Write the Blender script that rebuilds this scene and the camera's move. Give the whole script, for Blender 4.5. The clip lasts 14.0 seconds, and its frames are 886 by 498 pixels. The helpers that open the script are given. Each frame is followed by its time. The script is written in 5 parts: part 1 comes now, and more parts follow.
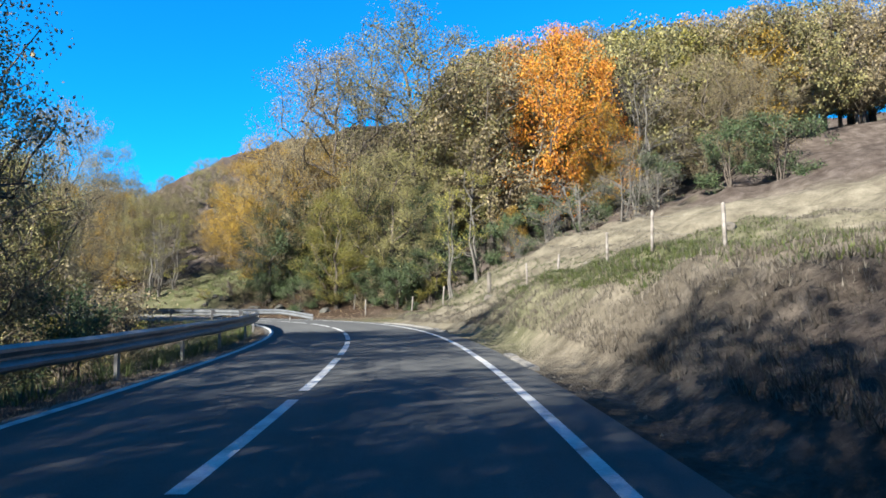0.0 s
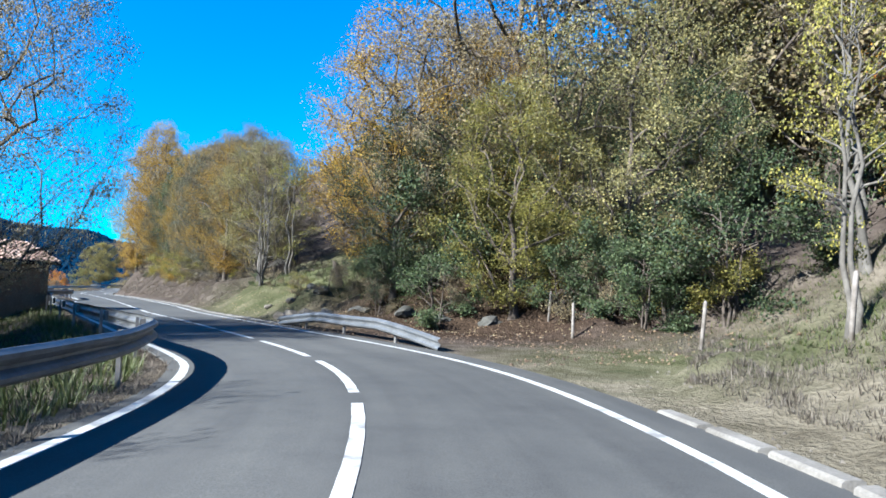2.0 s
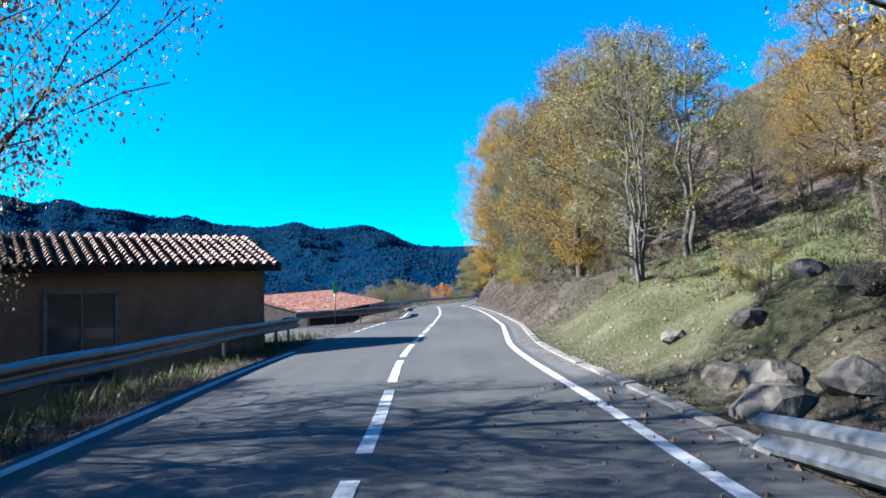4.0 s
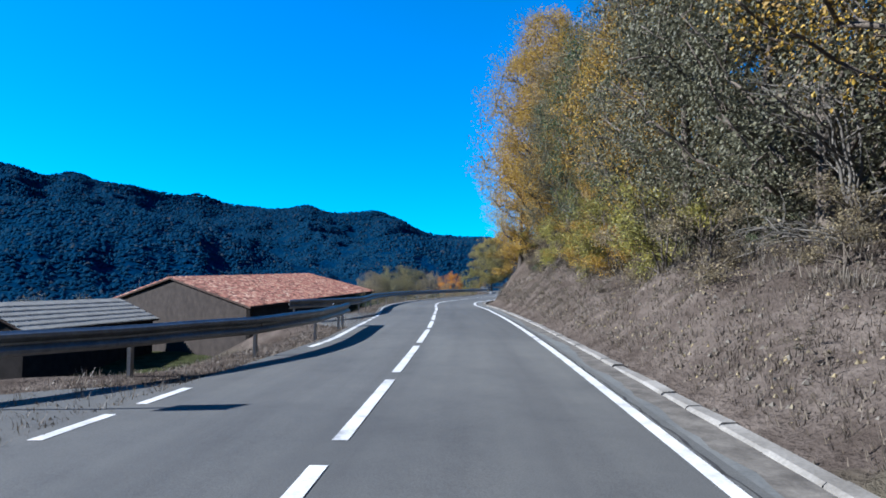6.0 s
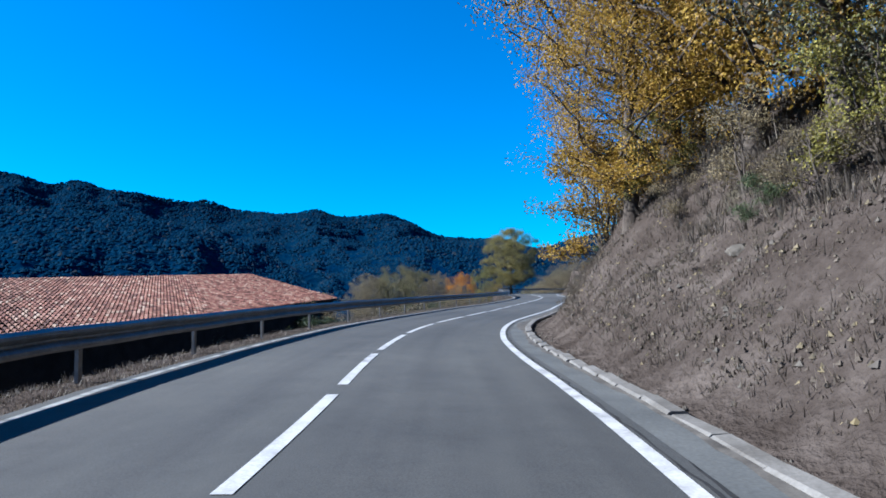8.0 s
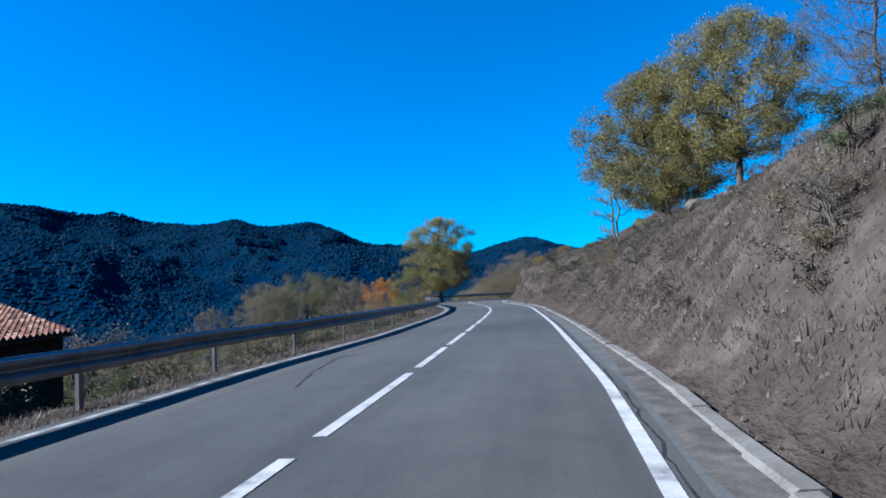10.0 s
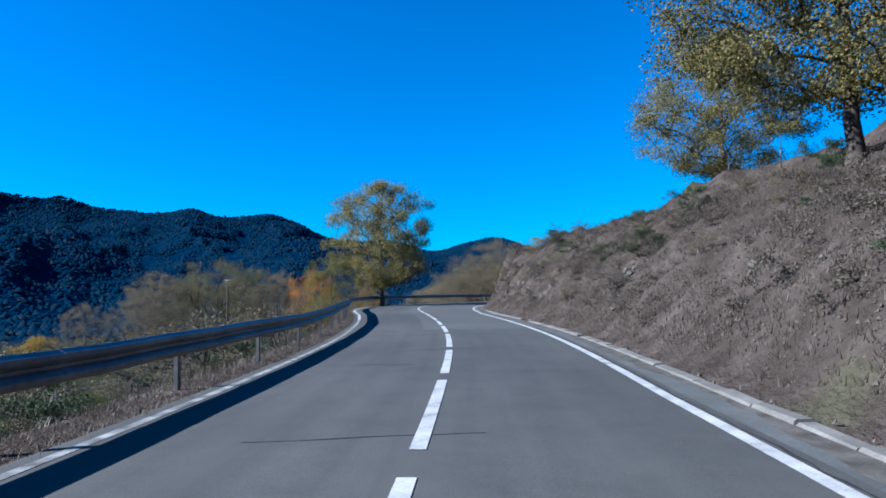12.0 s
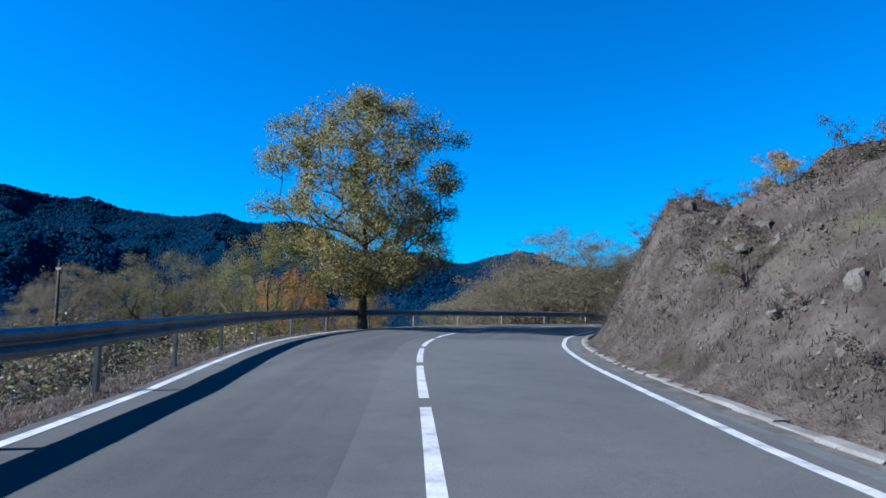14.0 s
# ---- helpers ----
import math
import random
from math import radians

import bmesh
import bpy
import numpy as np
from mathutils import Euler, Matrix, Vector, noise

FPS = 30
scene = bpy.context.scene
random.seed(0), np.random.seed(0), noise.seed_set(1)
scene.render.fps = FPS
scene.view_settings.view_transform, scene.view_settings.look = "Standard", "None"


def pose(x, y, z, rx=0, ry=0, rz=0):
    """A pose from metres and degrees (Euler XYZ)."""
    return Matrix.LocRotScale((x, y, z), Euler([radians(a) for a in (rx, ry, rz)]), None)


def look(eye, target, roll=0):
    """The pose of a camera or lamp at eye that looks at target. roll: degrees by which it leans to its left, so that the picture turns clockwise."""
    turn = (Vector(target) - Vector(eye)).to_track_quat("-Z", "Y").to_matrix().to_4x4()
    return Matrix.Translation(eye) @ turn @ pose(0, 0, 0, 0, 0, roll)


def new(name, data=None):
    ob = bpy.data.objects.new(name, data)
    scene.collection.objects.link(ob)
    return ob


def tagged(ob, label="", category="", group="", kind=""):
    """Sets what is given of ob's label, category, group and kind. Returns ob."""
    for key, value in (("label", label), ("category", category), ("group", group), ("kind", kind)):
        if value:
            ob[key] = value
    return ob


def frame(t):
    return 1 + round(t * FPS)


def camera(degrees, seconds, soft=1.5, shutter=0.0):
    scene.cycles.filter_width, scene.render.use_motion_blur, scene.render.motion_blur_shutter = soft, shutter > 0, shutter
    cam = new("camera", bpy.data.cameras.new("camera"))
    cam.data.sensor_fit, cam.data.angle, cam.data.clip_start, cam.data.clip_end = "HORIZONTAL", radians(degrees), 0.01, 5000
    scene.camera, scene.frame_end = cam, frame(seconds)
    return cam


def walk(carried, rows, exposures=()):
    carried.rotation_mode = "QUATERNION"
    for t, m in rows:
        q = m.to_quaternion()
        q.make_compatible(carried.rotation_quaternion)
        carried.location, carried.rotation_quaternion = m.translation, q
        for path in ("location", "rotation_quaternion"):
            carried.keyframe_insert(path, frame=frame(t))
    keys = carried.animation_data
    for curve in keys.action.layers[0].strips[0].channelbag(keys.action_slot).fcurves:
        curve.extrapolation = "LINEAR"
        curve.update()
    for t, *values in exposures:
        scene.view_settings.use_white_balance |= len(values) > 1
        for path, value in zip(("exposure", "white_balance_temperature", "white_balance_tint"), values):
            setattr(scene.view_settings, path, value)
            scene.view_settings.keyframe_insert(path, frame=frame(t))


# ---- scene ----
cam = camera(68.4, 14.0, soft=1.7)
PATH = [
    (0, (-0.003, -0.000, 1.359), (-0.020, 9.973, 2.096), -0.40),
    (0.5, (-0.216, 6.843, 1.380), (-0.773, 16.797, 2.164), -0.14),
    (1, (-0.734, 13.735, 1.371), (-2.006, 23.621, 2.174), 0.62),
    (1.5, (-1.721, 20.417, 1.410), (-3.781, 30.173, 2.162), 1.68),
    (2, (-3.425, 26.516, 1.422), (-6.460, 36.021, 2.099), 1.71),
    (2.5, (-5.657, 32.095, 1.390), (-9.962, 41.102, 1.976), 1.36),
    (3, (-8.427, 36.784, 1.450), (-14.102, 45.001, 1.988), -0.46),
    (3.5, (-11.599, 40.793, 1.434), (-18.506, 48.007, 1.930), -2.11),
    (3.7, (-12.918, 42.286, 1.380), (-20.180, 49.129, 2.037), -2.30),
    (4.2, (-17.157, 45.919, 1.393), (-24.853, 52.272, 2.038), -1.91),
    (4.75, (-21.988, 50.089, 1.425), (-29.800, 56.301, 2.041), -0.94),
    (5.3, (-27.230, 54.841, 1.456), (-35.015, 61.090, 2.043), 0.04),
    (5.8, (-32.680, 59.860, 1.469), (-40.429, 66.155, 2.044), 0.42),
    (6, (-35.136, 61.965, 1.463), (-42.854, 68.300, 2.008), 0.29),
    (6.5, (-41.321, 67.488, 1.412), (-48.956, 73.923, 1.948), 0.01),
    (7, (-47.401, 72.967, 1.407), (-54.997, 79.448, 1.945), -0.34),
    (7.5, (-53.440, 78.250, 1.330), (-61.200, 84.532, 1.887), 0.33),
    (8, (-59.401, 83.397, 1.329), (-67.237, 89.581, 1.928), -0.74),
    (8.2, (-61.666, 85.320, 1.311), (-69.508, 91.497, 1.886), -1.01),
    (8.7, (-67.550, 90.152, 1.318), (-75.361, 96.369, 1.908), -1.27),
    (9.25, (-73.639, 95.833, 1.336), (-81.159, 102.393, 1.964), -1.90),
    (9.8, (-79.124, 102.030, 1.354), (-86.308, 108.956, 2.020), -2.53),
    (10.3, (-83.784, 107.899, 1.362), (-90.811, 114.981, 2.043), -2.79),
    (10.5, (-85.939, 110.239, 1.386), (-92.864, 117.423, 2.051), -1.97),
    (11, (-91.321, 116.250, 1.405), (-98.038, 123.628, 2.076), -1.84),
    (11.5, (-96.627, 122.228, 1.396), (-103.323, 129.620, 2.110), -1.75),
    (12, (-102.058, 128.392, 1.369), (-108.801, 135.748, 2.016), -1.20),
    (12.5, (-107.810, 134.594, 1.359), (-114.664, 141.841, 2.073), 0.12),
    (13, (-113.501, 140.509, 1.406), (-120.483, 147.628, 2.162), 0.54),
    (13.5, (-118.897, 145.931, 1.447), (-125.990, 152.942, 2.171), -0.25),
    (14, (-124.453, 151.853, 1.324), (-131.485, 158.912, 2.183), 0.80),
]
walk(cam, [(t, look(eye, target, roll)) for t, eye, target, roll in PATH], [(0.0, 2.5, 6000, 6), (0.5, 2.66, 5900, 6), (1.0, 2.45, 5500, 8), (1.5, 2.52, 5400, 6), (2.5, 2.5, 5400, 6), (3.0, 2.3, 5300, 8), (3.5, 2.65, 5400, 8), (6.0, 2.05, 5300, 9), (14.0, 1.62, 5000, 9)])

# ---- world, sun, exposure ----
SUN_AZ, SUN_EL = 142.0, 31.5          # a low autumn sun over the left shoulder
sun_to = Vector((-math.sin(radians(SUN_AZ)) * math.cos(radians(SUN_EL)), math.cos(radians(SUN_AZ)) * math.cos(radians(SUN_EL)), math.sin(radians(SUN_EL))))
world = bpy.data.worlds.new("sky")
scene.world = world
world.use_nodes = True
wn = world.node_tree.nodes
wl_ = world.node_tree.links
sky = wn.new("ShaderNodeTexSky")
sky.sky_type = "NISHITA"
sky.sun_disc = False
sky.sun_elevation = radians(SUN_EL)
sky.sun_rotation = math.atan2(sun_to.x, sun_to.y)
sky.air_density, sky.dust_density, sky.ozone_density = 1.0, 0.0, 6.0
wn["Background"].inputs["Strength"].default_value = 0.05
tint = wn.new("ShaderNodeMix")        # a clear, deep blue mountain sky
tint.data_type, tint.blend_type = "RGBA", "MULTIPLY"
tint.inputs[0].default_value = 1.0
tint.inputs[7].default_value = (0.10, 0.74, 1.02, 1)
wl_.new(sky.outputs["Color"], tint.inputs[6])
wl_.new(tint.outputs[2], wn["Background"].inputs["Color"])
sun_data = bpy.data.lights.new("sun", "SUN")
sun_data.energy, sun_data.angle, sun_data.color = 5.0, radians(0.55), (1.0, 0.90, 0.76)
sun = new("sun", sun_data)
sun.matrix_world = look((0, 0, 60), Vector((0, 0, 60)) - sun_to)

# ---- materials ----
def material(name, rough=0.9, metal=0.0):
    m = bpy.data.materials.new(name)
    m.use_nodes = True
    n = m.node_tree.nodes["Principled BSDF"]
    n.inputs["Roughness"].default_value, n.inputs["Metallic"].default_value = rough, metal
    if rough >= 0.84:
        n.inputs["Specular IOR Level"].default_value = 0.12   # dusty, matt surfaces
    return m, m.node_tree.nodes, m.node_tree.links, n


def ramp_node(nodes, links, fac, stops):
    r = nodes.new("ShaderNodeValToRGB")
    while len(r.color_ramp.elements) < len(stops):
        r.color_ramp.elements.new(0.5)
    for el, (p, c) in zip(r.color_ramp.elements, stops):
        el.position, el.color = p, (*c, 1)
    links.new(fac, r.inputs["Fac"])
    return r.outputs["Color"]


def noise_node(nodes, links, scale, detail=4.0, rough=0.55, coord=None):
    t = nodes.new("ShaderNodeTexNoise")
    t.inputs["Scale"].default_value, t.inputs["Detail"].default_value, t.inputs["Roughness"].default_value = scale, detail, rough
    if coord is None:
        g = nodes.new("ShaderNodeNewGeometry")
        coord = g.outputs["Position"]
    links.new(coord, t.inputs["Vector"])
    return t.outputs["Fac"]


def mixed(nodes, links, fac, a, b, mode="MIX"):
    m = nodes.new("ShaderNodeMix")
    m.data_type, m.blend_type = "RGBA", mode
    for sock, v in ((m.inputs[0], fac), (m.inputs[6], a), (m.inputs[7], b)):
        if isinstance(v, (int, float)):
            sock.default_value = v
        elif isinstance(v, tuple):
            sock.default_value = (*v, 1)
        else:
            links.new(v, sock)
    return m.outputs[2]


def bumped(nodes, links, bsdf, height, strength, dist):
    b = nodes.new("ShaderNodeBump")
    b.inputs["Strength"].default_value, b.inputs["Distance"].default_value = strength, dist
    links.new(height, b.inputs["Height"])
    links.new(b.outputs["Normal"], bsdf.inputs["Normal"])


def speckled(name, stops, scale, fine, rough=0.9, metal=0.0, bump=0.3, dist=0.02, big=None):
    """A surface with a large and a fine variation."""
    m, n, l, p = material(name, rough, metal)
    a = noise_node(n, l, scale, 5)
    f = noise_node(n, l, fine, 3)
    c = ramp_node(n, l, a, stops)
    c = mixed(n, l, 0.35, c, ramp_node(n, l, f, [(0.3, (0.25, 0.25, 0.25)), (0.7, (1, 1, 1))]), "MULTIPLY")
    l.new(c, p.inputs["Base Color"])
    if bump:
        bumped(n, l, p, f, bump, dist)
    return m


def leaf_material(name, stops, through_light=0.35):
    m, n, l, p = material(name, 0.6)
    p.inputs["Specular IOR Level"].default_value = 0.25
    g = n.new("ShaderNodeNewGeometry")
    c = ramp_node(n, l, g.outputs["Random Per Island"], stops)
    o = n.new("ShaderNodeObjectInfo")
    hs = n.new("ShaderNodeHueSaturation")
    mr = n.new("ShaderNodeMapRange")
    l.new(o.outputs["Random"], mr.inputs["Value"])
    mr.inputs["To Min"].default_value, mr.inputs["To Max"].default_value = 0.66, 1.06
    l.new(mr.outputs[0], hs.inputs["Value"])
    l.new(c, hs.inputs["Color"])
    l.new(hs.outputs["Color"], p.inputs["Base Color"])
    t = n.new("ShaderNodeBsdfTranslucent")
    l.new(hs.outputs["Color"], t.inputs["Color"])
    ms = n.new("ShaderNodeMixShader")
    ms.inputs[0].default_value = through_light
    l.new(p.outputs[0], ms.inputs[1])
    l.new(t.outputs[0], ms.inputs[2])
    l.new(ms.outputs[0], n["Material Output"].inputs["Surface"])
    return m


def asphalt_material(name, lo, hi):
    """Worn asphalt: wide pale and dark zones, blotches of bitumen, fine grit."""
    m, n, l, p = material(name, 0.86)
    wide = ramp_node(n, l, noise_node(n, l, 0.09, 3), [(0.35, lo), (0.65, hi)])
    blotch = ramp_node(n, l, noise_node(n, l, 1.1, 6, 0.7), [(0.30, (0.84, 0.84, 0.85)), (0.48, (0.97, 0.97, 0.97)), (0.7, (1.08, 1.07, 1.05))])
    grit = noise_node(n, l, 70, 3)
    c = mixed(n, l, 1.0, wide, blotch, "MULTIPLY")
    uv = n.new("ShaderNodeUVMap")
    uv.uv_map = "lane"
    stretch = n.new("ShaderNodeVectorMath")
    stretch.operation = "MULTIPLY"
    l.new(uv.outputs[0], stretch.inputs[0])
    stretch.inputs[1].default_value = (1.0, 0.035, 1.0)
    track = ramp_node(n, l, noise_node(n, l, 1.5, 4, 0.6, stretch.outputs[0]), [(0.3, (0.82, 0.82, 0.83)), (0.5, (0.98, 0.98, 0.98)), (0.7, (1.1, 1.1, 1.08))])
    c = mixed(n, l, 1.0, c, track, "MULTIPLY")
    c = mixed(n, l, 0.45, c, ramp_node(n, l, grit, [(0.3, (0.35, 0.35, 0.35)), (0.65, (1.1, 1.1, 1.1))]), "MULTIPLY")
    l.new(c, p.inputs["Base Color"])
    bumped(n, l, p, grit, 0.35, 0.006)
    return m


M_ASPHALT = asphalt_material("asphalt", (0.0559, 0.0571, 0.0577), (0.0797, 0.0797, 0.0774))
M_ASPHALT_PALE = asphalt_material("pale_asphalt", (0.0744, 0.0756, 0.075), (0.0944, 0.0944, 0.0909))
M_PAINT = speckled("road_paint", [(0.32, (0.167, 0.167, 0.167)), (0.42, (0.319, 0.319, 0.319)), (0.6, (0.426, 0.426, 0.418))], 2.2, 30, 0.7, bump=0.1, dist=0.003)
M_PAINT_WORN = speckled("worn_road_paint", [(0.35, (0.07, 0.07, 0.07)), (0.5, (0.19, 0.19, 0.185)), (0.7, (0.33, 0.33, 0.32))], 2.6, 26, 0.75, bump=0.1, dist=0.003)
M_KERB = speckled("kerb_concrete", [(0.3, (0.098, 0.091, 0.082)), (0.7, (0.185, 0.176, 0.163))], 1.2, 25, 0.9, bump=0.5, dist=0.012)
M_STEEL = speckled("galvanised_steel", [(0.3, (0.12, 0.128, 0.136)), (0.7, (0.208, 0.216, 0.224))], 1.5, 12, 0.5, 0.7, bump=0.05, dist=0.003)
M_RUST = speckled("post_steel", [(0.35, (0.13, 0.13, 0.13)), (0.65, (0.2, 0.19, 0.18))], 3.0, 20, 0.6, 0.6, bump=0.1, dist=0.003)
M_BARK = speckled("bark", [(0.3, (0.042, 0.0336, 0.028)), (0.7, (0.0952, 0.0808, 0.0672))], 2.5, 18, 0.95, bump=0.8, dist=0.03)
M_BARK_PALE = speckled("pale_bark", [(0.3, (0.055, 0.051, 0.045)), (0.7, (0.115, 0.106, 0.094))], 2.5, 18, 0.95, bump=0.6, dist=0.02)
M_WOOD = speckled("weathered_wood", [(0.3, (0.0952, 0.0833, 0.0714)), (0.7, (0.202, 0.184, 0.167))], 6, 40, 0.9, bump=0.4, dist=0.01)
M_ROCK = speckled("pale_rock", [(0.3, (0.058, 0.051, 0.043)), (0.7, (0.118, 0.106, 0.09))], 1.6, 10, 0.9, bump=0.7, dist=0.05)
M_DARK_ROCK = speckled("mossy_rock", [(0.3, (0.036, 0.036, 0.032)), (0.7, (0.096, 0.092, 0.084))], 1.6, 9, 0.95, bump=0.8, dist=0.06)
M_WALL = speckled("ochre_render", [(0.3, (0.16, 0.104, 0.068)), (0.7, (0.232, 0.156, 0.1))], 0.8, 12, 0.95, bump=0.25, dist=0.01)
# almost black: the shade on these walls is put into the stone's colour
M_SHADED_WALL = speckled("shaded_stone_wall", [(0.3, (0.014, 0.011, 0.010)), (0.7, (0.030, 0.024, 0.021))], 1.4, 14, 0.95, bump=0.5, dist=0.02)
M_TILE, _n, _l, _p = material("clay_tile", 0.85)
_g = _n.new("ShaderNodeNewGeometry")
_c = ramp_node(_n, _l, _g.outputs["Random Per Island"], [(0.0, (0.045, 0.018, 0.014)), (0.3, (0.10, 0.04, 0.03)), (0.6, (0.145, 0.064, 0.047)), (0.85, (0.18, 0.10, 0.076)), (1.0, (0.22, 0.165, 0.13))])
_s = ramp_node(_n, _l, noise_node(_n, _l, 0.7, 5), [(0.35, (0.55, 0.5, 0.48)), (0.6, (1, 1, 1))])
_l.new(mixed(_n, _l, 0.8, _c, _s, "MULTIPLY"), _p.inputs["Base Color"])
bumped(_n, _l, _p, noise_node(_n, _l, 14.0, 3), 0.3, 0.01)
M_TILE_PALE = speckled("pale_clay_tile", [(0.3, (0.17, 0.11, 0.09)), (0.7, (0.34, 0.25, 0.215))], 1.3, 9, 0.9, bump=0.3, dist=0.01)
M_PAN = speckled("tile_pans", [(0.3, (0.022, 0.015, 0.012)), (0.7, (0.05, 0.032, 0.025))], 2.0, 12, 0.95, bump=0.3, dist=0.02)
M_GREY_TILE = speckled("fibre_cement", [(0.3, (0.158, 0.158, 0.152)), (0.7, (0.231, 0.226, 0.21))], 1.2, 9, 0.9, bump=0.2, dist=0.01)
M_DARK = speckled("dark_metal", [(0.3, (0.03, 0.03, 0.035)), (0.7, (0.05, 0.05, 0.055))], 3, 20, 0.4, bump=0)
M_GLASS, _n, _l, _p = material("window_glass", 0.08)
_p.inputs["Base Color"].default_value = (0.03, 0.035, 0.04, 1)
M_GREEN_SIGN = speckled("green_sign", [(0.3, (0.02, 0.28, 0.12)), (0.7, (0.03, 0.36, 0.16))], 3, 20, 0.5, bump=0)
M_WHITE = speckled("white_panel", [(0.3, (0.7, 0.7, 0.7)), (0.7, (0.8, 0.8, 0.8))], 3, 20, 0.6, bump=0)

LEAF_OLIVE = leaf_material("olive_leaves", [(0.0, (0.075, 0.075, 0.035)), (0.5, (0.16, 0.148, 0.062)), (1.0, (0.26, 0.225, 0.085))])
LEAF_PALE = leaf_material("pale_olive_leaves", [(0.0, (0.085, 0.08, 0.03)), (0.5, (0.19, 0.166, 0.055)), (1.0, (0.31, 0.255, 0.085))], 0.45)
LEAF_GREY = leaf_material("grey_olive_leaves", [(0.0, (0.035, 0.037, 0.022)), (0.5, (0.075, 0.074, 0.045)), (1.0, (0.13, 0.125, 0.075))], 0.3)
LEAF_SCRUB = leaf_material("dry_scrub_leaves", [(0.0, (0.05, 0.041, 0.03)), (0.5, (0.082, 0.069, 0.05)), (1.0, (0.125, 0.107, 0.078))], 0.35)
LEAF_YELLOW = leaf_material("yellow_leaves", [(0.0, (0.15, 0.092, 0.02)), (0.5, (0.29, 0.175, 0.024)), (1.0, (0.40, 0.275, 0.04))])
LEAF_ORANGE = leaf_material("orange_leaves", [(0.0, (0.266, 0.084, 0.014)), (0.5, (0.406, 0.154, 0.014)), (1.0, (0.462, 0.252, 0.028))])
LEAF_BROWN = leaf_material("brown_leaves", [(0.0, (0.095, 0.078, 0.05)), (0.5, (0.175, 0.145, 0.085)), (1.0, (0.27, 0.215, 0.115))])
LEAF_GREEN = leaf_material("dark_green_leaves", [(0.0, (0.0175, 0.0315, 0.014)), (0.6, (0.042, 0.063, 0.0245)), (1.0, (0.084, 0.105, 0.042))], 0.2)
LEAF_LIME = leaf_material("lime_leaves", [(0.0, (0.085, 0.085, 0.022)), (0.5, (0.17, 0.158, 0.034)), (1.0, (0.27, 0.235, 0.05))])
M_GRASS_DRY = leaf_material("dry_grass", [(0.0, (0.0396, 0.0331, 0.0266)), (0.5, (0.0828, 0.0706, 0.0569)), (1.0, (0.158, 0.137, 0.108))], 0.25)
M_GRASS_BANK = leaf_material("bank_grass", [(0.0, (0.047, 0.037, 0.029)), (0.5, (0.086, 0.070, 0.055)), (1.0, (0.16, 0.134, 0.105))], 0.3)
# field grass below the rail: a darker green with its shade in the colour
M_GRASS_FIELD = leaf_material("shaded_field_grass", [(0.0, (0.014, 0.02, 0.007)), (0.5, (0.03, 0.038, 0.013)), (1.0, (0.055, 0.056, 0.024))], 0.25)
M_GRASS_GREEN = leaf_material("green_grass", [(0.0, (0.026, 0.041, 0.0112)), (0.5, (0.0558, 0.0744, 0.0186)), (1.0, (0.0968, 0.104, 0.0335))], 0.25)

# ---- the road's line ----
HEADINGS = [(-120, -14.0), (0, -2.3), (18, 0.5), (30, 3.7), (40, 9.0), (46, 15.5), (52, 26.7), (58, 40.4), (64, 49.4), (72, 51.2),
            (84, 48.0), (96, 48.1), (110, 49.1), (124, 50.8), (134, 51.0), (144, 45.3), (156, 38.6), (170, 38.6), (184, 39.0),
            (198, 40.3), (212, 44.9), (222, 47.0), (232, 47.5), (240, 44.5), (248, 35.5), (256, 22.0), (264, 6.0), (276, -12.0), (300, -20.0), (400, -24.0)]
STEP = 0.5


def smooth(knots, x):
    """A smooth curve through knots (place, value)."""
    xk, yk = np.array(knots, float).T
    h = np.diff(xk)
    dl = np.diff(yk) / h
    m = np.r_[dl[0], (dl[:-1] * h[1:] + dl[1:] * h[:-1]) / (h[1:] + h[:-1]), dl[-1]]
    x = np.clip(np.asarray(x, float), xk[0], xk[-1])
    i = np.clip(np.searchsorted(xk, x, side="right") - 1, 0, len(xk) - 2)
    t = (x - xk[i]) / h[i]
    return (2 * t**3 - 3 * t**2 + 1) * yk[i] + (t**3 - 2 * t**2 + t) * h[i] * m[i] + (3 * t**2 - 2 * t**3) * yk[i + 1] + (t**3 - t**2) * h[i] * m[i + 1]


def lerp(knots, x):
    xk, yk = np.array(knots, float).T
    return np.interp(x, xk, yk)


S_ALL = np.arange(-120, 400 + STEP / 2, STEP)
_mid = np.radians(smooth(HEADINGS, S_ALL[:-1] + STEP / 2))
CX = np.r_[0, np.cumsum(-np.sin(_mid) * STEP)]
CY = np.r_[0, np.cumsum(np.cos(_mid) * STEP)]
_z = int(round(120 / STEP))
CX += -2.10 - CX[_z]
CY += -18.13 - CY[_z]
HEAD = np.radians(smooth(HEADINGS, S_ALL))
_wide = 0.16 * np.exp(-((S_ALL - 56.0) / 4.5) ** 2)      # the bend runs a little wide
_wide += 0.2 * np.exp(-((S_ALL - 74.0) / 6.0) ** 2)
_wide += 0.11 * np.exp(-((S_ALL - 132.0) / 4.5) ** 2) - 0.22 * np.exp(-((S_ALL - 147.0) / 7.0) ** 2)
CX, CY = CX + _wide * np.cos(HEAD), CY + _wide * np.sin(HEAD)


def centre(s):
    return np.interp(s, S_ALL, CX), np.interp(s, S_ALL, CY), np.interp(s, S_ALL, HEAD)


def at(s, d, z=0.0):
    """The place s metres along the road and d metres to the right of its middle."""
    x, y, h = centre(s)
    return Vector((float(x + d * np.cos(h)), float(y + d * np.sin(h)), z))


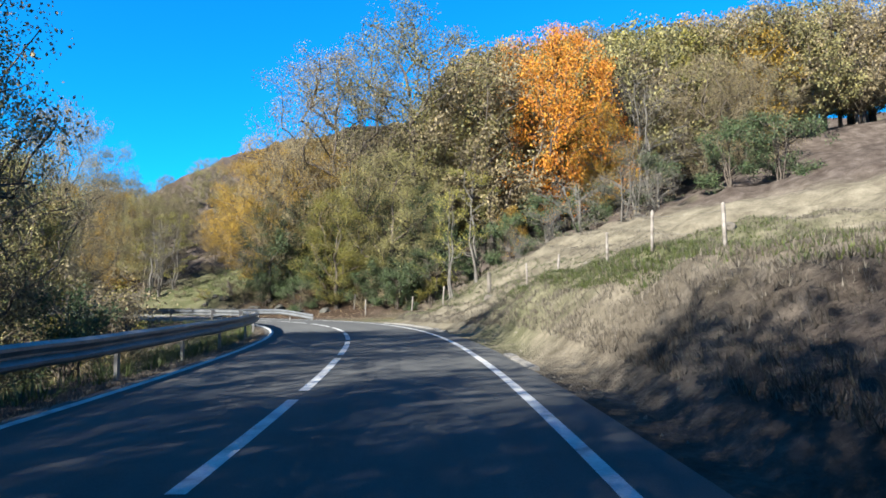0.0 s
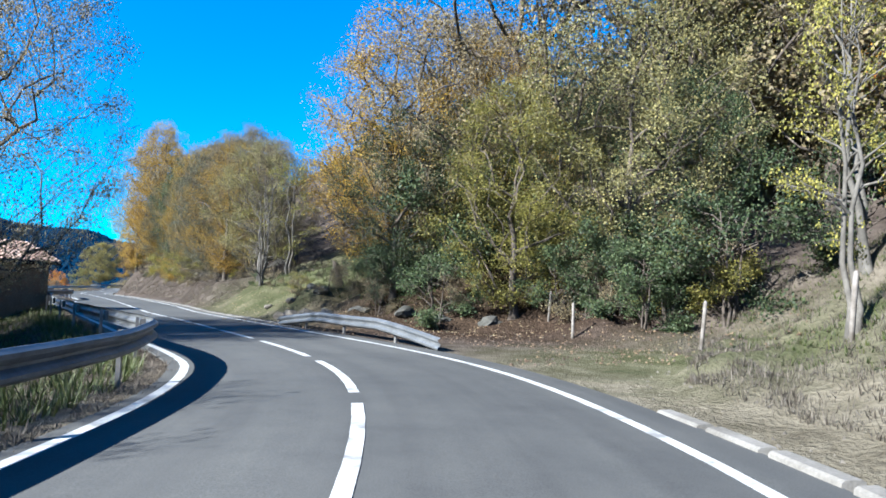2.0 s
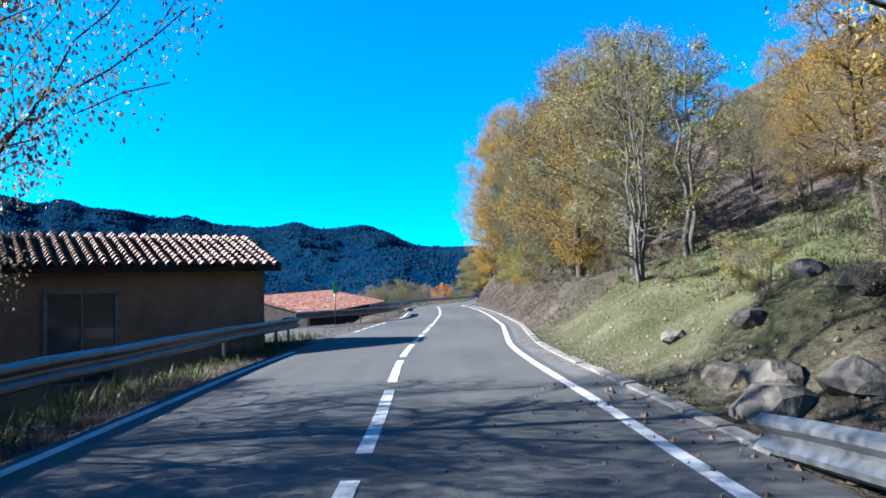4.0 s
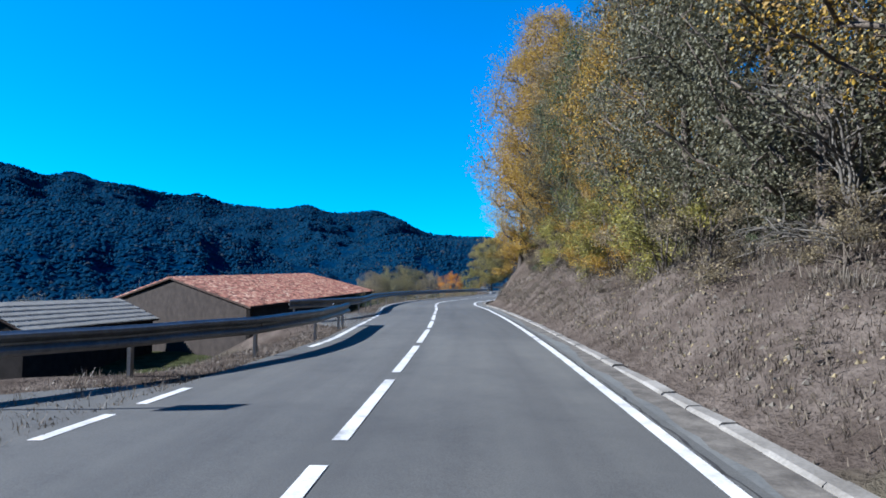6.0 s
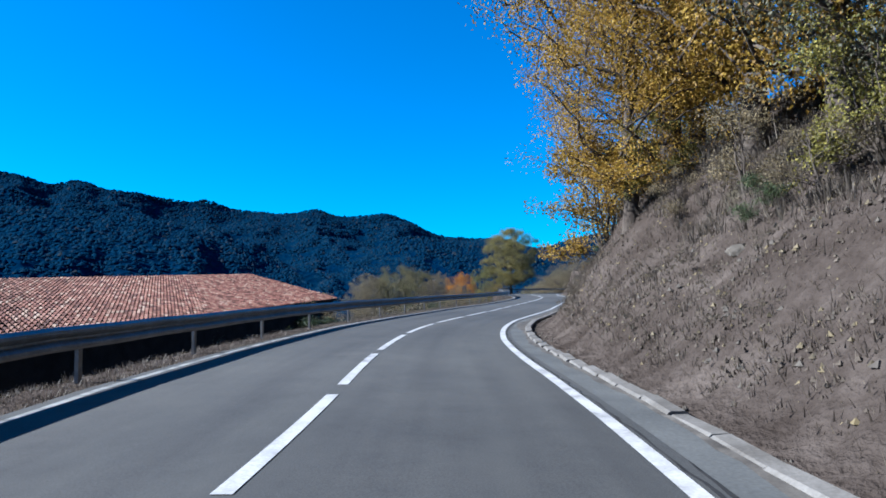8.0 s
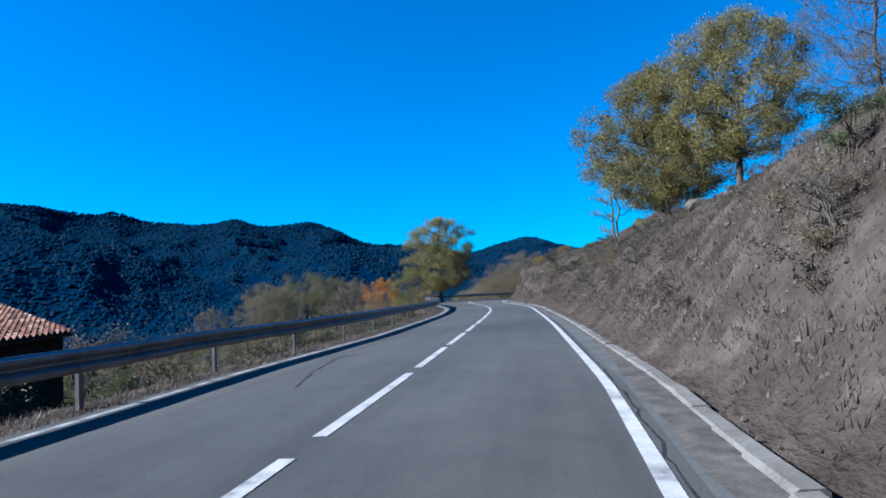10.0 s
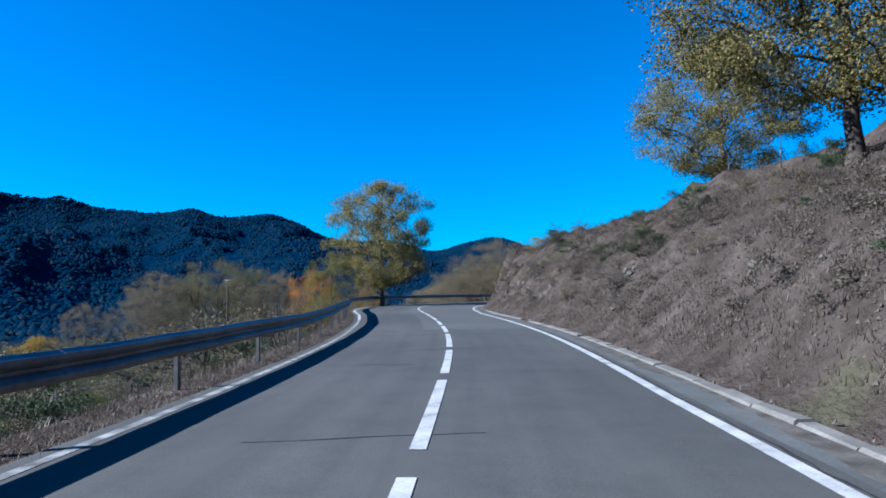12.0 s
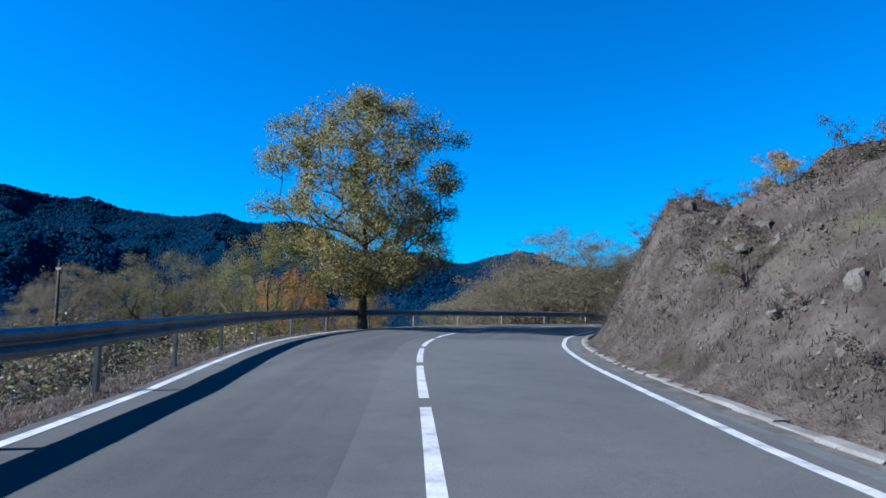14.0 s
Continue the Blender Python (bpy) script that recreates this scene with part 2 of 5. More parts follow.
RIGHT_LINE = [(-120, 3.0), (18, 3.12), (50, 3.2), (62, 2.9), (72, 2.65), (84, 2.68), (94, 3.1), (124, 3.14), (135, 3.0), (142, 2.8), (152, 2.75), (165, 3.12), (180, 3.08), (196, 2.92), (210, 3.1), (226, 3.25), (235, 3.95), (241, 4.55), (246, 5.05), (252, 5.4), (258, 5.4), (275, 4.2), (400, 3.1)]
LEFT_LINE = [(-120, 3.0), (18, 2.95), (50, 2.72), (58, 2.45), (66, 3.0), (74, 3.2), (86, 3.2), (97, 2.95), (103, 2.76), (110, 2.42), (116, 2.6), (124, 2.7), (134, 3.4), (145, 3.3), (158, 3.6), (168, 3.7), (178, 3.2), (196, 3.25), (208, 3.4), (219, 3.7), (230, 4.15), (242, 5.3), (252, 6.0), (264, 5.0), (280, 3.6), (400, 3.2)]


def right_line(s):
    return lerp(RIGHT_LINE, s)


def left_line(s):
    return lerp(LEFT_LINE, s)


# ---- lie of the land, by the place along the road and across it ----
# right-hand side: toe of the bank, its height and width, and the slope above
TOE = [(-120, 4.5), (30, 4.6), (46, 4.7), (54, 5.0), (60, 11.0), (66, 8.0), (70, 4.6), (76, 4.2), (100, 4.4), (226, 4.4), (235, 5.0), (241, 5.65), (246, 6.2), (252, 7.4), (258, 8.6), (270, 9.0), (400, 7.0)]
BANK_H = [(-120, 2.0), (26, 1.75), (40, 1.55), (50, 1.2), (56, 0.4), (64, 0.3), (70, 0.6), (76, 1.2), (92, 1.3), (104, 1.6), (120, 2.2), (134, 3.3), (146, 4.6), (160, 4.2), (176, 3.2), (200, 2.5), (225, 2.7), (236, 3.3), (248, 3.2), (262, 2.4), (280, 1.4), (400, 0.6)]
BANK_W = [(-120, 2.2), (40, 2.0), (56, 3.0), (76, 2.0), (104, 2.2), (136, 3.2), (160, 3.0), (176, 2.5), (225, 2.4), (238, 1.9), (256, 2.0), (400, 4.0)]
SLOPE = [(-120, 0.22), (30, 0.24), (44, 0.29), (56, 0.44), (66, 0.52), (74, 0.42), (90, 0.33), (110, 0.36), (134, 0.52), (148, 0.7), (165, 0.6), (190, 0.50), (215, 0.37), (236, 0.34), (252, 0.34), (268, 0.30), (300, 0.15), (400, 0.05)]
# left-hand side: depth of the drop and how fast it comes
DROP = [(-120, 3.0), (20, 2.5), (60, 2.0), (84, 1.6), (100, 1.2), (118, 3.0), (140, 4.5), (190, 3.2), (215, 4.0), (240, 7.0), (400, 9.0)]
DROP_W = [(-120, 5.0), (60, 5.0), (100, 9.0), (118, 5.0), (140, 6.0), (190, 5.0), (240, 5.0), (400, 5.0)]

SKYLINE = [(-180, 8.0), (-90, 10.0), (0, 5.0), (20, 3.0), (30, 2.9), (33.5, 3.3), (36, 3.95), (38.3, 4.5), (40.3, 4.25), (43.5, 3.4), (46.9, 4.4), (48.9, 4.4), (51.8, 4.6), (53.2, 5.0), (55.2, 6.1), (57.3, 6.75), (58.6, 6.6), (61.5, 6.45),
           (63.4, 7.05), (65.1, 6.7), (68, 6.7), (71, 7.2), (72.6, 7.65), (73.8, 7.45), (75.5, 7.6), (77.5, 7.95), (80, 8.2), (82.2, 8.75), (83.8, 8.35), (85.2, 8.7), (90, 9.4), (110, 9.5), (180, 8.0)]


SPUR = [(-180, -1), (56, -1), (60, 0.2), (64, 1.2), (67, 2.6), (70, 4.0), (74, 5.4), (78, 6.2), (84, 6.6), (95, 6), (120, 2), (180, -1)]
SPUR_FAR = [(-180, -1), (30, 0.5), (36, 1.6), (40, 2.2), (43, 2.6), (46, 3.5), (49, 3.9), (52, 4.1), (54.5, 4.7), (57, 4.4), (59, 3.4), (62, 2.2), (66, 1.2), (180, -1)]


SHOULDER = [(-120, 1.3), (84, 1.6), (88, 5.0), (102, 5.0), (104, 1.3), (114, 1.2), (117, 3.4), (124, 2.8), (129, 1.3), (400, 1.3)]


def road_place(x, y):
    """s and d of places in the plan."""
    x, y = np.ravel(x), np.ravel(y)
    cs, cx, cy, ch = S_ALL[::4], CX[::4], CY[::4], HEAD[::4]
    s, d = np.empty(len(x)), np.empty(len(x))
    for a in range(0, len(x), 20000):
        px, py = x[a:a + 20000, None], y[a:a + 20000, None]
        k = np.argmin((px - cx) ** 2 + (py - cy) ** 2, 1)
        dx, dy = px[:, 0] - cx[k], py[:, 0] - cy[k]
        along = np.clip(-dx * np.sin(ch[k]) + dy * np.cos(ch[k]), -1.2, 1.2)
        s[a:a + 20000] = cs[k] + along
        qx, qy, qh = centre(cs[k] + along)
        dx, dy = px[:, 0] - qx, py[:, 0] - qy
        side = np.sign(dx * np.cos(qh) + dy * np.sin(qh))
        d[a:a + 20000] = side * np.hypot(dx, dy)
    return s, d


def _hash(i, j, k):
    v = np.sin(i * 127.1 + j * 311.7 + k * 74.7) * 43758.5453
    return v - np.floor(v)


def value_noise(x, y, seed=0):
    i, j = np.floor(x), np.floor(y)
    u, v = x - i, y - j
    u, v = u * u * (3 - 2 * u), v * v * (3 - 2 * v)
    a, b, c, e = _hash(i, j, seed), _hash(i + 1, j, seed), _hash(i, j + 1, seed), _hash(i + 1, j + 1, seed)
    return (a * (1 - u) + b * u) * (1 - v) + (c * (1 - u) + e * u) * v - 0.5


def fractal(x, y, scale, octaves, seed=0, gain=0.5):
    out, amp = 0, 1.0
    for o in range(octaves):
        out = out + amp * value_noise(x / scale, y / scale, seed + o * 7)
        scale, amp = scale / 2, amp * gain
    return out


HUB = (-80.0, 110.0)


def land(x, y):
    """Height of the ground."""
    x, y = np.asarray(x, float), np.asarray(y, float)
    shape = x.shape
    x, y = x.ravel(), y.ravel()
    s, d = road_place(x, y)
    toe, bh, bw, sl = lerp(TOE, s), lerp(BANK_H, s), lerp(BANK_W, s), lerp(SLOPE, s)
    run = np.clip((d - toe) / bw, 0, 1)
    up = np.maximum(d - toe - bw, 0)
    reach = 130.0
    right = bh * run ** 0.85 + sl * reach * (1 - np.exp(-up / reach))
    rough = np.clip((d - toe) / 1.5, 0, 1)
    right += rough * (fractal(x, y, 4.2, 3, 3) * 0.75 + fractal(x, y, 1.3, 3, 9) * 0.5 + lerp([(196, 0.0), (214, 1.0), (254, 1.0), (264, 0.0)], s) * fractal(x, y, 2.3, 3, 13) * 1.3) + np.clip(up / 20, 0, 1) * fractal(x, y, 22, 3, 5) * 3.0
    edge = left_line(s) + lerp(SHOULDER, s)
    out = np.maximum(-d - edge, 0)
    dp, dw = lerp(DROP, s), lerp(DROP_W, s)
    left = -dp * (1 - np.exp(-out / dw)) - 0.055 * out * np.exp(-out / 220) - np.clip(out / 6, 0, 1) * (0.3 + fractal(x, y, 9, 3, 11) * 0.6)
    left += np.clip(out, 0, 1) * fractal(x, y, 1.1, 2, 17) * 0.15
    z = np.where(d > 0, right, left) - 0.06
    z = np.where((d < toe) & (d > -edge), -0.06, z)
    # mountains all round, as the skyline wants them
    rx, ry = x - HUB[0], y - HUB[1]
    r = np.hypot(rx, ry)
    az = np.degrees(np.arctan2(-rx, ry))
    sky_tan = np.tan(np.radians(smooth(SKYLINE, az)))
    grow = np.clip((r - 330) / (1450 - 330), 0, 1.0)
    rib = np.clip(np.abs(2 * fractal(az * 14 + r * 0.05, r * 0.32, 110, 4, 21, 0.55)), 0, 1)      # gullies that run down the slopes
    far = -14 * (1 - grow) + r * sky_tan * (0.12 + 0.88 * grow ** 0.9) * (1 - 0.8 * (1 - grow) ** 0.6 * rib)
    for line, dist, half in ((SPUR, 680.0, 330.0), (SPUR_FAR, 900.0, 300.0)):
        crest = np.tan(np.radians(smooth(line, az))) * dist
        far = np.maximum(far, -14 + (crest + 14) * np.clip(1 - np.abs(r - dist) / half, 0, 1) ** 0.9 * (1 - 0.4 * rib * np.clip(np.abs(r - dist) / 200, 0, 1)))
    far = np.where(r > 1450, sky_tan * 1450 - (r - 1450) * 0.12, far) + np.clip((r - 500) / 500, 0, 1) * fractal(x, y, 60, 3, 31) * 5
    k = np.clip((r - 300) / 160, 0, 1)
    z = z * (1 - k) + far * k
    return z.reshape(shape)


def land_at(x, y):
    return float(land(np.array([x]), np.array([y]))[0])


def mesh_object(name, verts, faces, mat, smooth_faces=False):
    me = bpy.data.meshes.new(name)
    me.from_pydata([tuple(v) for v in verts], [], faces)
    me.materials.append(mat)
    if smooth_faces:
        me.polygons.foreach_set("use_smooth", [True] * len(me.polygons))
    me.update()
    return me


def part(name, me, parent=None, label=""):
    ob = new(name, me)
    if parent is not None:
        ob.parent = parent
    if label:
        tagged(ob, label)
    return ob


def thing(name, m, label, category, group="", kind=""):
    e = new(name)
    e.empty_display_size = 0.2
    e.matrix_world = m
    return tagged(e, label, category, group, kind)


def bm_mesh(name, bm, mat, smooth_faces=False):
    me = bpy.data.meshes.new(name)
    bm.to_mesh(me)
    bm.free()
    me.materials.append(mat)
    if smooth_faces:
        me.polygons.foreach_set("use_smooth", [True] * len(me.polygons))
    return me


# ---- ground ----
def spread(lo, hi, fine, far_lo, far_hi, growth, most):
    a = list(np.arange(lo, hi + fine / 2, fine))
    step = fine
    while a[-1] < far_hi:
        step = min(step * growth, most)
        a.append(a[-1] + step)
    step = fine
    while a[0] > far_lo:
        step = min(step * growth, most if far_lo < -2600 else 200)
        a.insert(0, a[0] - step)
    return np.array(a)


gx = spread(-168, 26, 0.5, -3000, 2400, 1.12, 26)
gy = spread(-12, 214, 0.5, -2400, 2900, 1.12, 26)
GXX, GYY = np.meshgrid(gx, gy)
GZZ = land(GXX, GYY)
nx, ny = len(gx), len(gy)
ii = (np.arange(ny - 1)[:, None] * nx + np.arange(nx - 1)[None]).ravel()
gme = bpy.data.meshes.new("ground")
gme.vertices.add(nx * ny)
gme.vertices.foreach_set("co", np.stack([GXX, GYY, GZZ], -1).ravel())
nf = len(ii)
gme.loops.add(nf * 4)
gme.polygons.add(nf)
gme.loops.foreach_set("vertex_index", np.stack([ii, ii + 1, ii + 1 + nx, ii + nx], -1).ravel())
gme.polygons.foreach_set("loop_start", np.arange(nf) * 4)
gme.polygons.foreach_set("use_smooth", [True] * nf)
gme.update()
gme.validate()


def ground_material():
    m, n, l, p = material("meadow_and_earth", 0.95)
    g = n.new("ShaderNodeNewGeometry")
    pos = g.outputs["Position"]
    big = noise_node(n, l, 0.12, 4, 0.6, pos)
    mid = noise_node(n, l, 0.9, 5, 0.6, pos)
    fine = noise_node(n, l, 9.0, 4, 0.6, pos)
    dry = ramp_node(n, l, mid, [(0.3, (0.034, 0.027, 0.023)), (0.5, (0.055, 0.045, 0.039)), (0.72, (0.092, 0.077, 0.067))])
    green = ramp_node(n, l, mid, [(0.3, (0.040, 0.047, 0.021)), (0.7, (0.084, 0.088, 0.042))])
    near = mixed(n, l, ramp_node(n, l, big, [(0.63, (0, 0, 0)), (0.78, (1, 1, 1))]), dry, green)
    # pale straw of the first meadow, the green valley floor, and green patches of grass
    straw = ramp_node(n, l, mid, [(0.3, (0.075, 0.066, 0.048)), (0.7, (0.165, 0.148, 0.11))])
    dm = n.new("ShaderNodeVectorMath")
    dm.operation = "DISTANCE"
    l.new(pos, dm.inputs[0])
    dm.inputs[1].default_value = (8.0, 30.0, 0)
    ms = n.new("ShaderNodeMapRange")
    ms.inputs["From Min"].default_value, ms.inputs["From Max"].default_value = 14.0, 24.0
    ms.inputs["To Min"].default_value, ms.inputs["To Max"].default_value = 0.85, 0.0
    l.new(dm.outputs["Value"], ms.inputs["Value"])
    near = mixed(n, l, ms.outputs[0], near, straw)
    sep = n.new("ShaderNodeSeparateXYZ")
    l.new(pos, sep.inputs[0])
    mv = n.new("ShaderNodeMapRange")
    mv.inputs["From Min"].default_value, mv.inputs["From Max"].default_value = -0.7, -2.6
    mv.inputs["To Min"].default_value, mv.inputs["To Max"].default_value = 0.0, 0.85
    l.new(sep.outputs["Z"], mv.inputs["Value"])
    near = mixed(n, l, mv.outputs[0], near, ramp_node(n, l, mid, [(0.3, (0.012, 0.017, 0.006)), (0.7, (0.034, 0.041, 0.015))]))
    for px, py, r0, r1 in ((-17.0, 66.0, 10.0, 18.0), (6.6, 21.5, 3.0, 8.0), (-1.5, 43.0, 1.5, 7.0)):
        dn = n.new("ShaderNodeVectorMath")
        dn.operation = "DISTANCE"
        l.new(pos, dn.inputs[0])
        dn.inputs[1].default_value = (px, py, 0)
        wob = n.new("ShaderNodeMath")
        wob.operation = "MULTIPLY_ADD"
        l.new(mid, wob.inputs[0])
        wob.inputs[1].default_value = 8.0
        l.new(dn.outputs["Value"], wob.inputs[2])
        mk = n.new("ShaderNodeMapRange")
        mk.inputs["From Min"].default_value, mk.inputs["From Max"].default_value = r0 + 4, r1 + 4
        mk.inputs["To Min"].default_value, mk.inputs["To Max"].default_value = 0.8, 0.0
        l.new(wob.outputs[0], mk.inputs["Value"])
        near = mixed(n, l, mk.outputs[0], near, green)
    near = mixed(n, l, 0.5, near, ramp_node(n, l, fine, [(0.3, (0.5, 0.48, 0.45)), (0.65, (1.0, 1.0, 1.0))]), "MULTIPLY")
    # leaf mould in the hollow, darkened further for the shade under its trees
    dn = n.new("ShaderNodeVectorMath")
    dn.operation = "DISTANCE"
    l.new(pos, dn.inputs[0])
    dn.inputs[1].default_value = (-9.5, 55.0, 0)
    mk = n.new("ShaderNodeMapRange")
    mk.inputs["From Min"].default_value, mk.inputs["From Max"].default_value = 6.0, 10.5
    mk.inputs["To Min"].default_value, mk.inputs["To Max"].default_value = 0.9, 0.0
    l.new(dn.outputs["Value"], mk.inputs["Value"])
    near = mixed(n, l, mk.outputs[0], near, ramp_node(n, l, fine, [(0.3, (0.010, 0.007, 0.005)), (0.7, (0.05, 0.034, 0.024))]))
    # far off: mountain woods, with distance haze mixed into their blue
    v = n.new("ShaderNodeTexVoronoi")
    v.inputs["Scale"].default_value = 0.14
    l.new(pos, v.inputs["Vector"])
    hazy_wood = ramp_node(n, l, v.outputs["Color"], [(0.2, (0.0012, 0.010, 0.028)), (0.7, (0.002, 0.014, 0.034)), (0.98, (0.005, 0.018, 0.034))])
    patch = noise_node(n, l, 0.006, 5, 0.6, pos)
    wood = mixed(n, l, ramp_node(n, l, patch, [(0.45, (0, 0, 0)), (0.65, (1, 1, 1))]), hazy_wood, (0.0012, 0.012, 0.036))
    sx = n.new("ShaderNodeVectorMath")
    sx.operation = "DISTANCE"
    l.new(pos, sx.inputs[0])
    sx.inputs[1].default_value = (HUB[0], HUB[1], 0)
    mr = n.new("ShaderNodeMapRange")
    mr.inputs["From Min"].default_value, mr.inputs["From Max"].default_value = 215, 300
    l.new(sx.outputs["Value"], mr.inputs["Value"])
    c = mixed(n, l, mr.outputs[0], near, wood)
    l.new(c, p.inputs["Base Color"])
    b1 = n.new("ShaderNodeBump")
    b1.inputs["Strength"].default_value, b1.inputs["Distance"].default_value = 0.8, 0.12
    l.new(fine, b1.inputs["Height"])
    p.inputs["Specular IOR Level"].default_value = 0.0
    b2 = n.new("ShaderNodeBump")
    b2.inputs["Strength"].default_value, b2.inputs["Distance"].default_value = 0.26, 5.0
    l.new(v.outputs["Distance"], b2.inputs["Height"])
    mn = n.new("ShaderNodeMix")
    mn.data_type = "VECTOR"
    l.new(mr.outputs[0], mn.inputs[0])
    l.new(b1.outputs["Normal"], mn.inputs[4])
    l.new(b2.outputs["Normal"], mn.inputs[5])
    l.new(mn.outputs[1], p.inputs["Normal"])
    return m


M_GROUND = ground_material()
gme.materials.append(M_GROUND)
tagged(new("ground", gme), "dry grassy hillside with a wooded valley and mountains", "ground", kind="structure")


# crowns tinted dark blue for the haze before them, a few autumn tones
LEAF_HAZY_WOODS = leaf_material("mountain_woods", [(0.0, (0.003, 0.018, 0.045)), (0.5, (0.004, 0.022, 0.050)), (0.85, (0.007, 0.026, 0.050)), (0.95, (0.013, 0.027, 0.046)), (1.0, (0.026, 0.032, 0.040))], 0.1)
LEAF_HAZY_WOODS.node_tree.nodes["Principled BSDF"].inputs["Specular IOR Level"].default_value = 0.0


def far_woods(n, seed):
    """Crowns of the woods that cover the valley sides, one uneven clump each."""
    rg = np.random.default_rng(seed)
    ball = np.array([(0, 0, 1.2), (1, 0, 0), (0.2, 1, 0.1), (-1, 0.1, 0), (-0.1, -1, -0.1)])
    tri = np.array([(0, 1, 2), (0, 2, 3), (0, 3, 4), (0, 4, 1)])
    az, r = np.radians(rg.uniform(30, 96, n)), np.sqrt(rg.uniform(285.0 ** 2, 1475.0 ** 2, n))
    x, y = HUB[0] - np.sin(az) * r, HUB[1] + np.cos(az) * r
    z = land(x, y)
    w = rg.uniform(1.5, 3.0, n) * (0.75 + 0.5 * np.clip((r - 400) / 1000, 0, 1))
    V = ball[None] * (1 + rg.uniform(-0.4, 0.4, (n, len(ball), 1))) * np.stack([w, w, w * rg.uniform(0.45, 1.0, n)], -1)[:, None]
    V = V + np.stack([x, y, z + w * 0.2], -1)[:, None]
    L = (tri[None] + (np.arange(n) * len(ball))[:, None, None]).reshape(-1)
    me = bpy.data.meshes.new("mountain_woods")
    me.vertices.add(n * len(ball))
    me.vertices.foreach_set("co", V.ravel())
    me.loops.add(len(L))
    me.polygons.add(len(L) // 3)
    me.loops.foreach_set("vertex_index", L)
    me.polygons.foreach_set("loop_start", np.arange(len(L) // 3) * 3)
    me.polygons.foreach_set("use_smooth", np.ones(len(L) // 3, dtype=bool))
    me.update()
    me.validate()
    me.materials.append(LEAF_HAZY_WOODS)
    tagged(new("mountain_woods", me), "woods with autumn patches on the far mountainsides, blue haze tinted into their colour", "woods", kind="stuff")


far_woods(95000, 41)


# ---- road, lines, kerb ----
def road_mesh():
    ss = np.arange(-118, 330, 1.0)
    verts, faces, across = [], [], []
    for k, s in enumerate(ss):
        r = float(right_line(s)) + 0.72
        lft = -float(left_line(s)) - 0.28
        row = [(lft - 0.05, -0.3), (lft, 0.0), (lft * 0.5, 0.03), (0, 0.045), (r * 0.5, 0.03), (r, 0.0), (r + 0.05, -0.3)]
        verts += [at(s, d, z - 0.03) for d, z in row]
        if k:
            a = (k - 1) * 7
            faces += [(a + i, a + i + 1, a + i + 8, a + i + 7) for i in range(6)]
        across += [(d, s) for d, z in row]
    me = mesh_object("road", verts, faces, M_ASPHALT)
    lane = me.uv_layers.new(name="lane")
    vi = np.empty(len(me.loops), dtype=np.int64)
    me.loops.foreach_get("vertex_index", vi)
    lane.data.foreach_set("uv", np.array(across, dtype=float)[vi].ravel())
    return me


tagged(new("road", road_mesh()), "grey worn asphalt road", "road", kind="structure")


def road_z(s, d):
    """Height of the road's cambered surface."""
    r, lf = float(right_line(s)) + 0.72, float(left_line(s)) + 0.28
    u = abs(d) / (r if d > 0 else lf)
    return (0.045 - 0.03 * u if u < 0.5 else 0.03 - 0.06 * (u - 0.5)) - 0.03


def line_strip(name, s0, s1, mid, half, parent, label="", mat=M_PAINT):
    ss = np.linspace(s0, s1, max(2, int((s1 - s0) / 0.8) + 1))
    verts, faces = [], []
    for k, s in enumerate(ss):
        c = float(mid(s))
        verts += [at(s, c - half, road_z(s, c) + 0.006), at(s, c + half, road_z(s, c) + 0.006)]
        if k:
            faces.append((2 * k - 2, 2 * k - 1, 2 * k + 1, 2 * k))
    return part(name, mesh_object(name, verts, faces, mat), parent, label)


marking = thing("road_marking", pose(0, 0, 0), "white painted road lines, dashed in the middle", "road marking", kind="structure")
line_strip("edge_line", -110, 320, right_line, 0.075, marking)
line_strip("edge_line", -110, 84, lambda s: -left_line(s), 0.075, marking)
line_strip("edge_line", 108, 118, lambda s: -left_line(s), 0.075, marking)
line_strip("edge_line", 126, 222, lambda s: -left_line(s), 0.065, marking, "worn white edge line", M_PAINT_WORN)
line_strip("edge_line", 222, 320, lambda s: -left_line(s), 0.075, marking)
GAPS = [-20, -14.5, -9, -3.5, 2, 7.5, 13, 17.5, 22.3, 27.3, 33.2, 38.7, 44.0, 48.6, 53.3, 58.2, 63.2, 67.6, 71.6, 76.3, 80.6, 85, 89.5, 94.0, 98.3, 103.0, 108.5, 114.1,
        119.0, 124.0, 128.8, 133.6, 138.7, 144.0, 149.6, 155.4, 161.4, 167.1, 172.1, 177.5, 182.4, 187.1, 192.7, 197.9, 203.0, 208.7, 213.4,
        218.0, 223.3, 228.8, 234.5, 240.2, 245.8, 251.5, 257, 262.5, 268, 273.5, 279, 284.5]
for g0, g1 in zip(GAPS[:-1], GAPS[1:]):
    line_strip("dash", g0 + 0.42, g1 - 0.42, lambda s: 0.0, 0.075, marking)
for s0 in (93.0, 94.9, 96.8, 98.7, 100.6):
    line_strip("short_dash", s0, s0 + 1.25, lambda s: -left_line(s), 0.07, marking)
for s0 in (117.5, 119.2, 121.0, 122.9, 124.8):
    line_strip("short_dash", s0, s0 + 1.15, lambda s: -left_line(s), 0.07, marking)



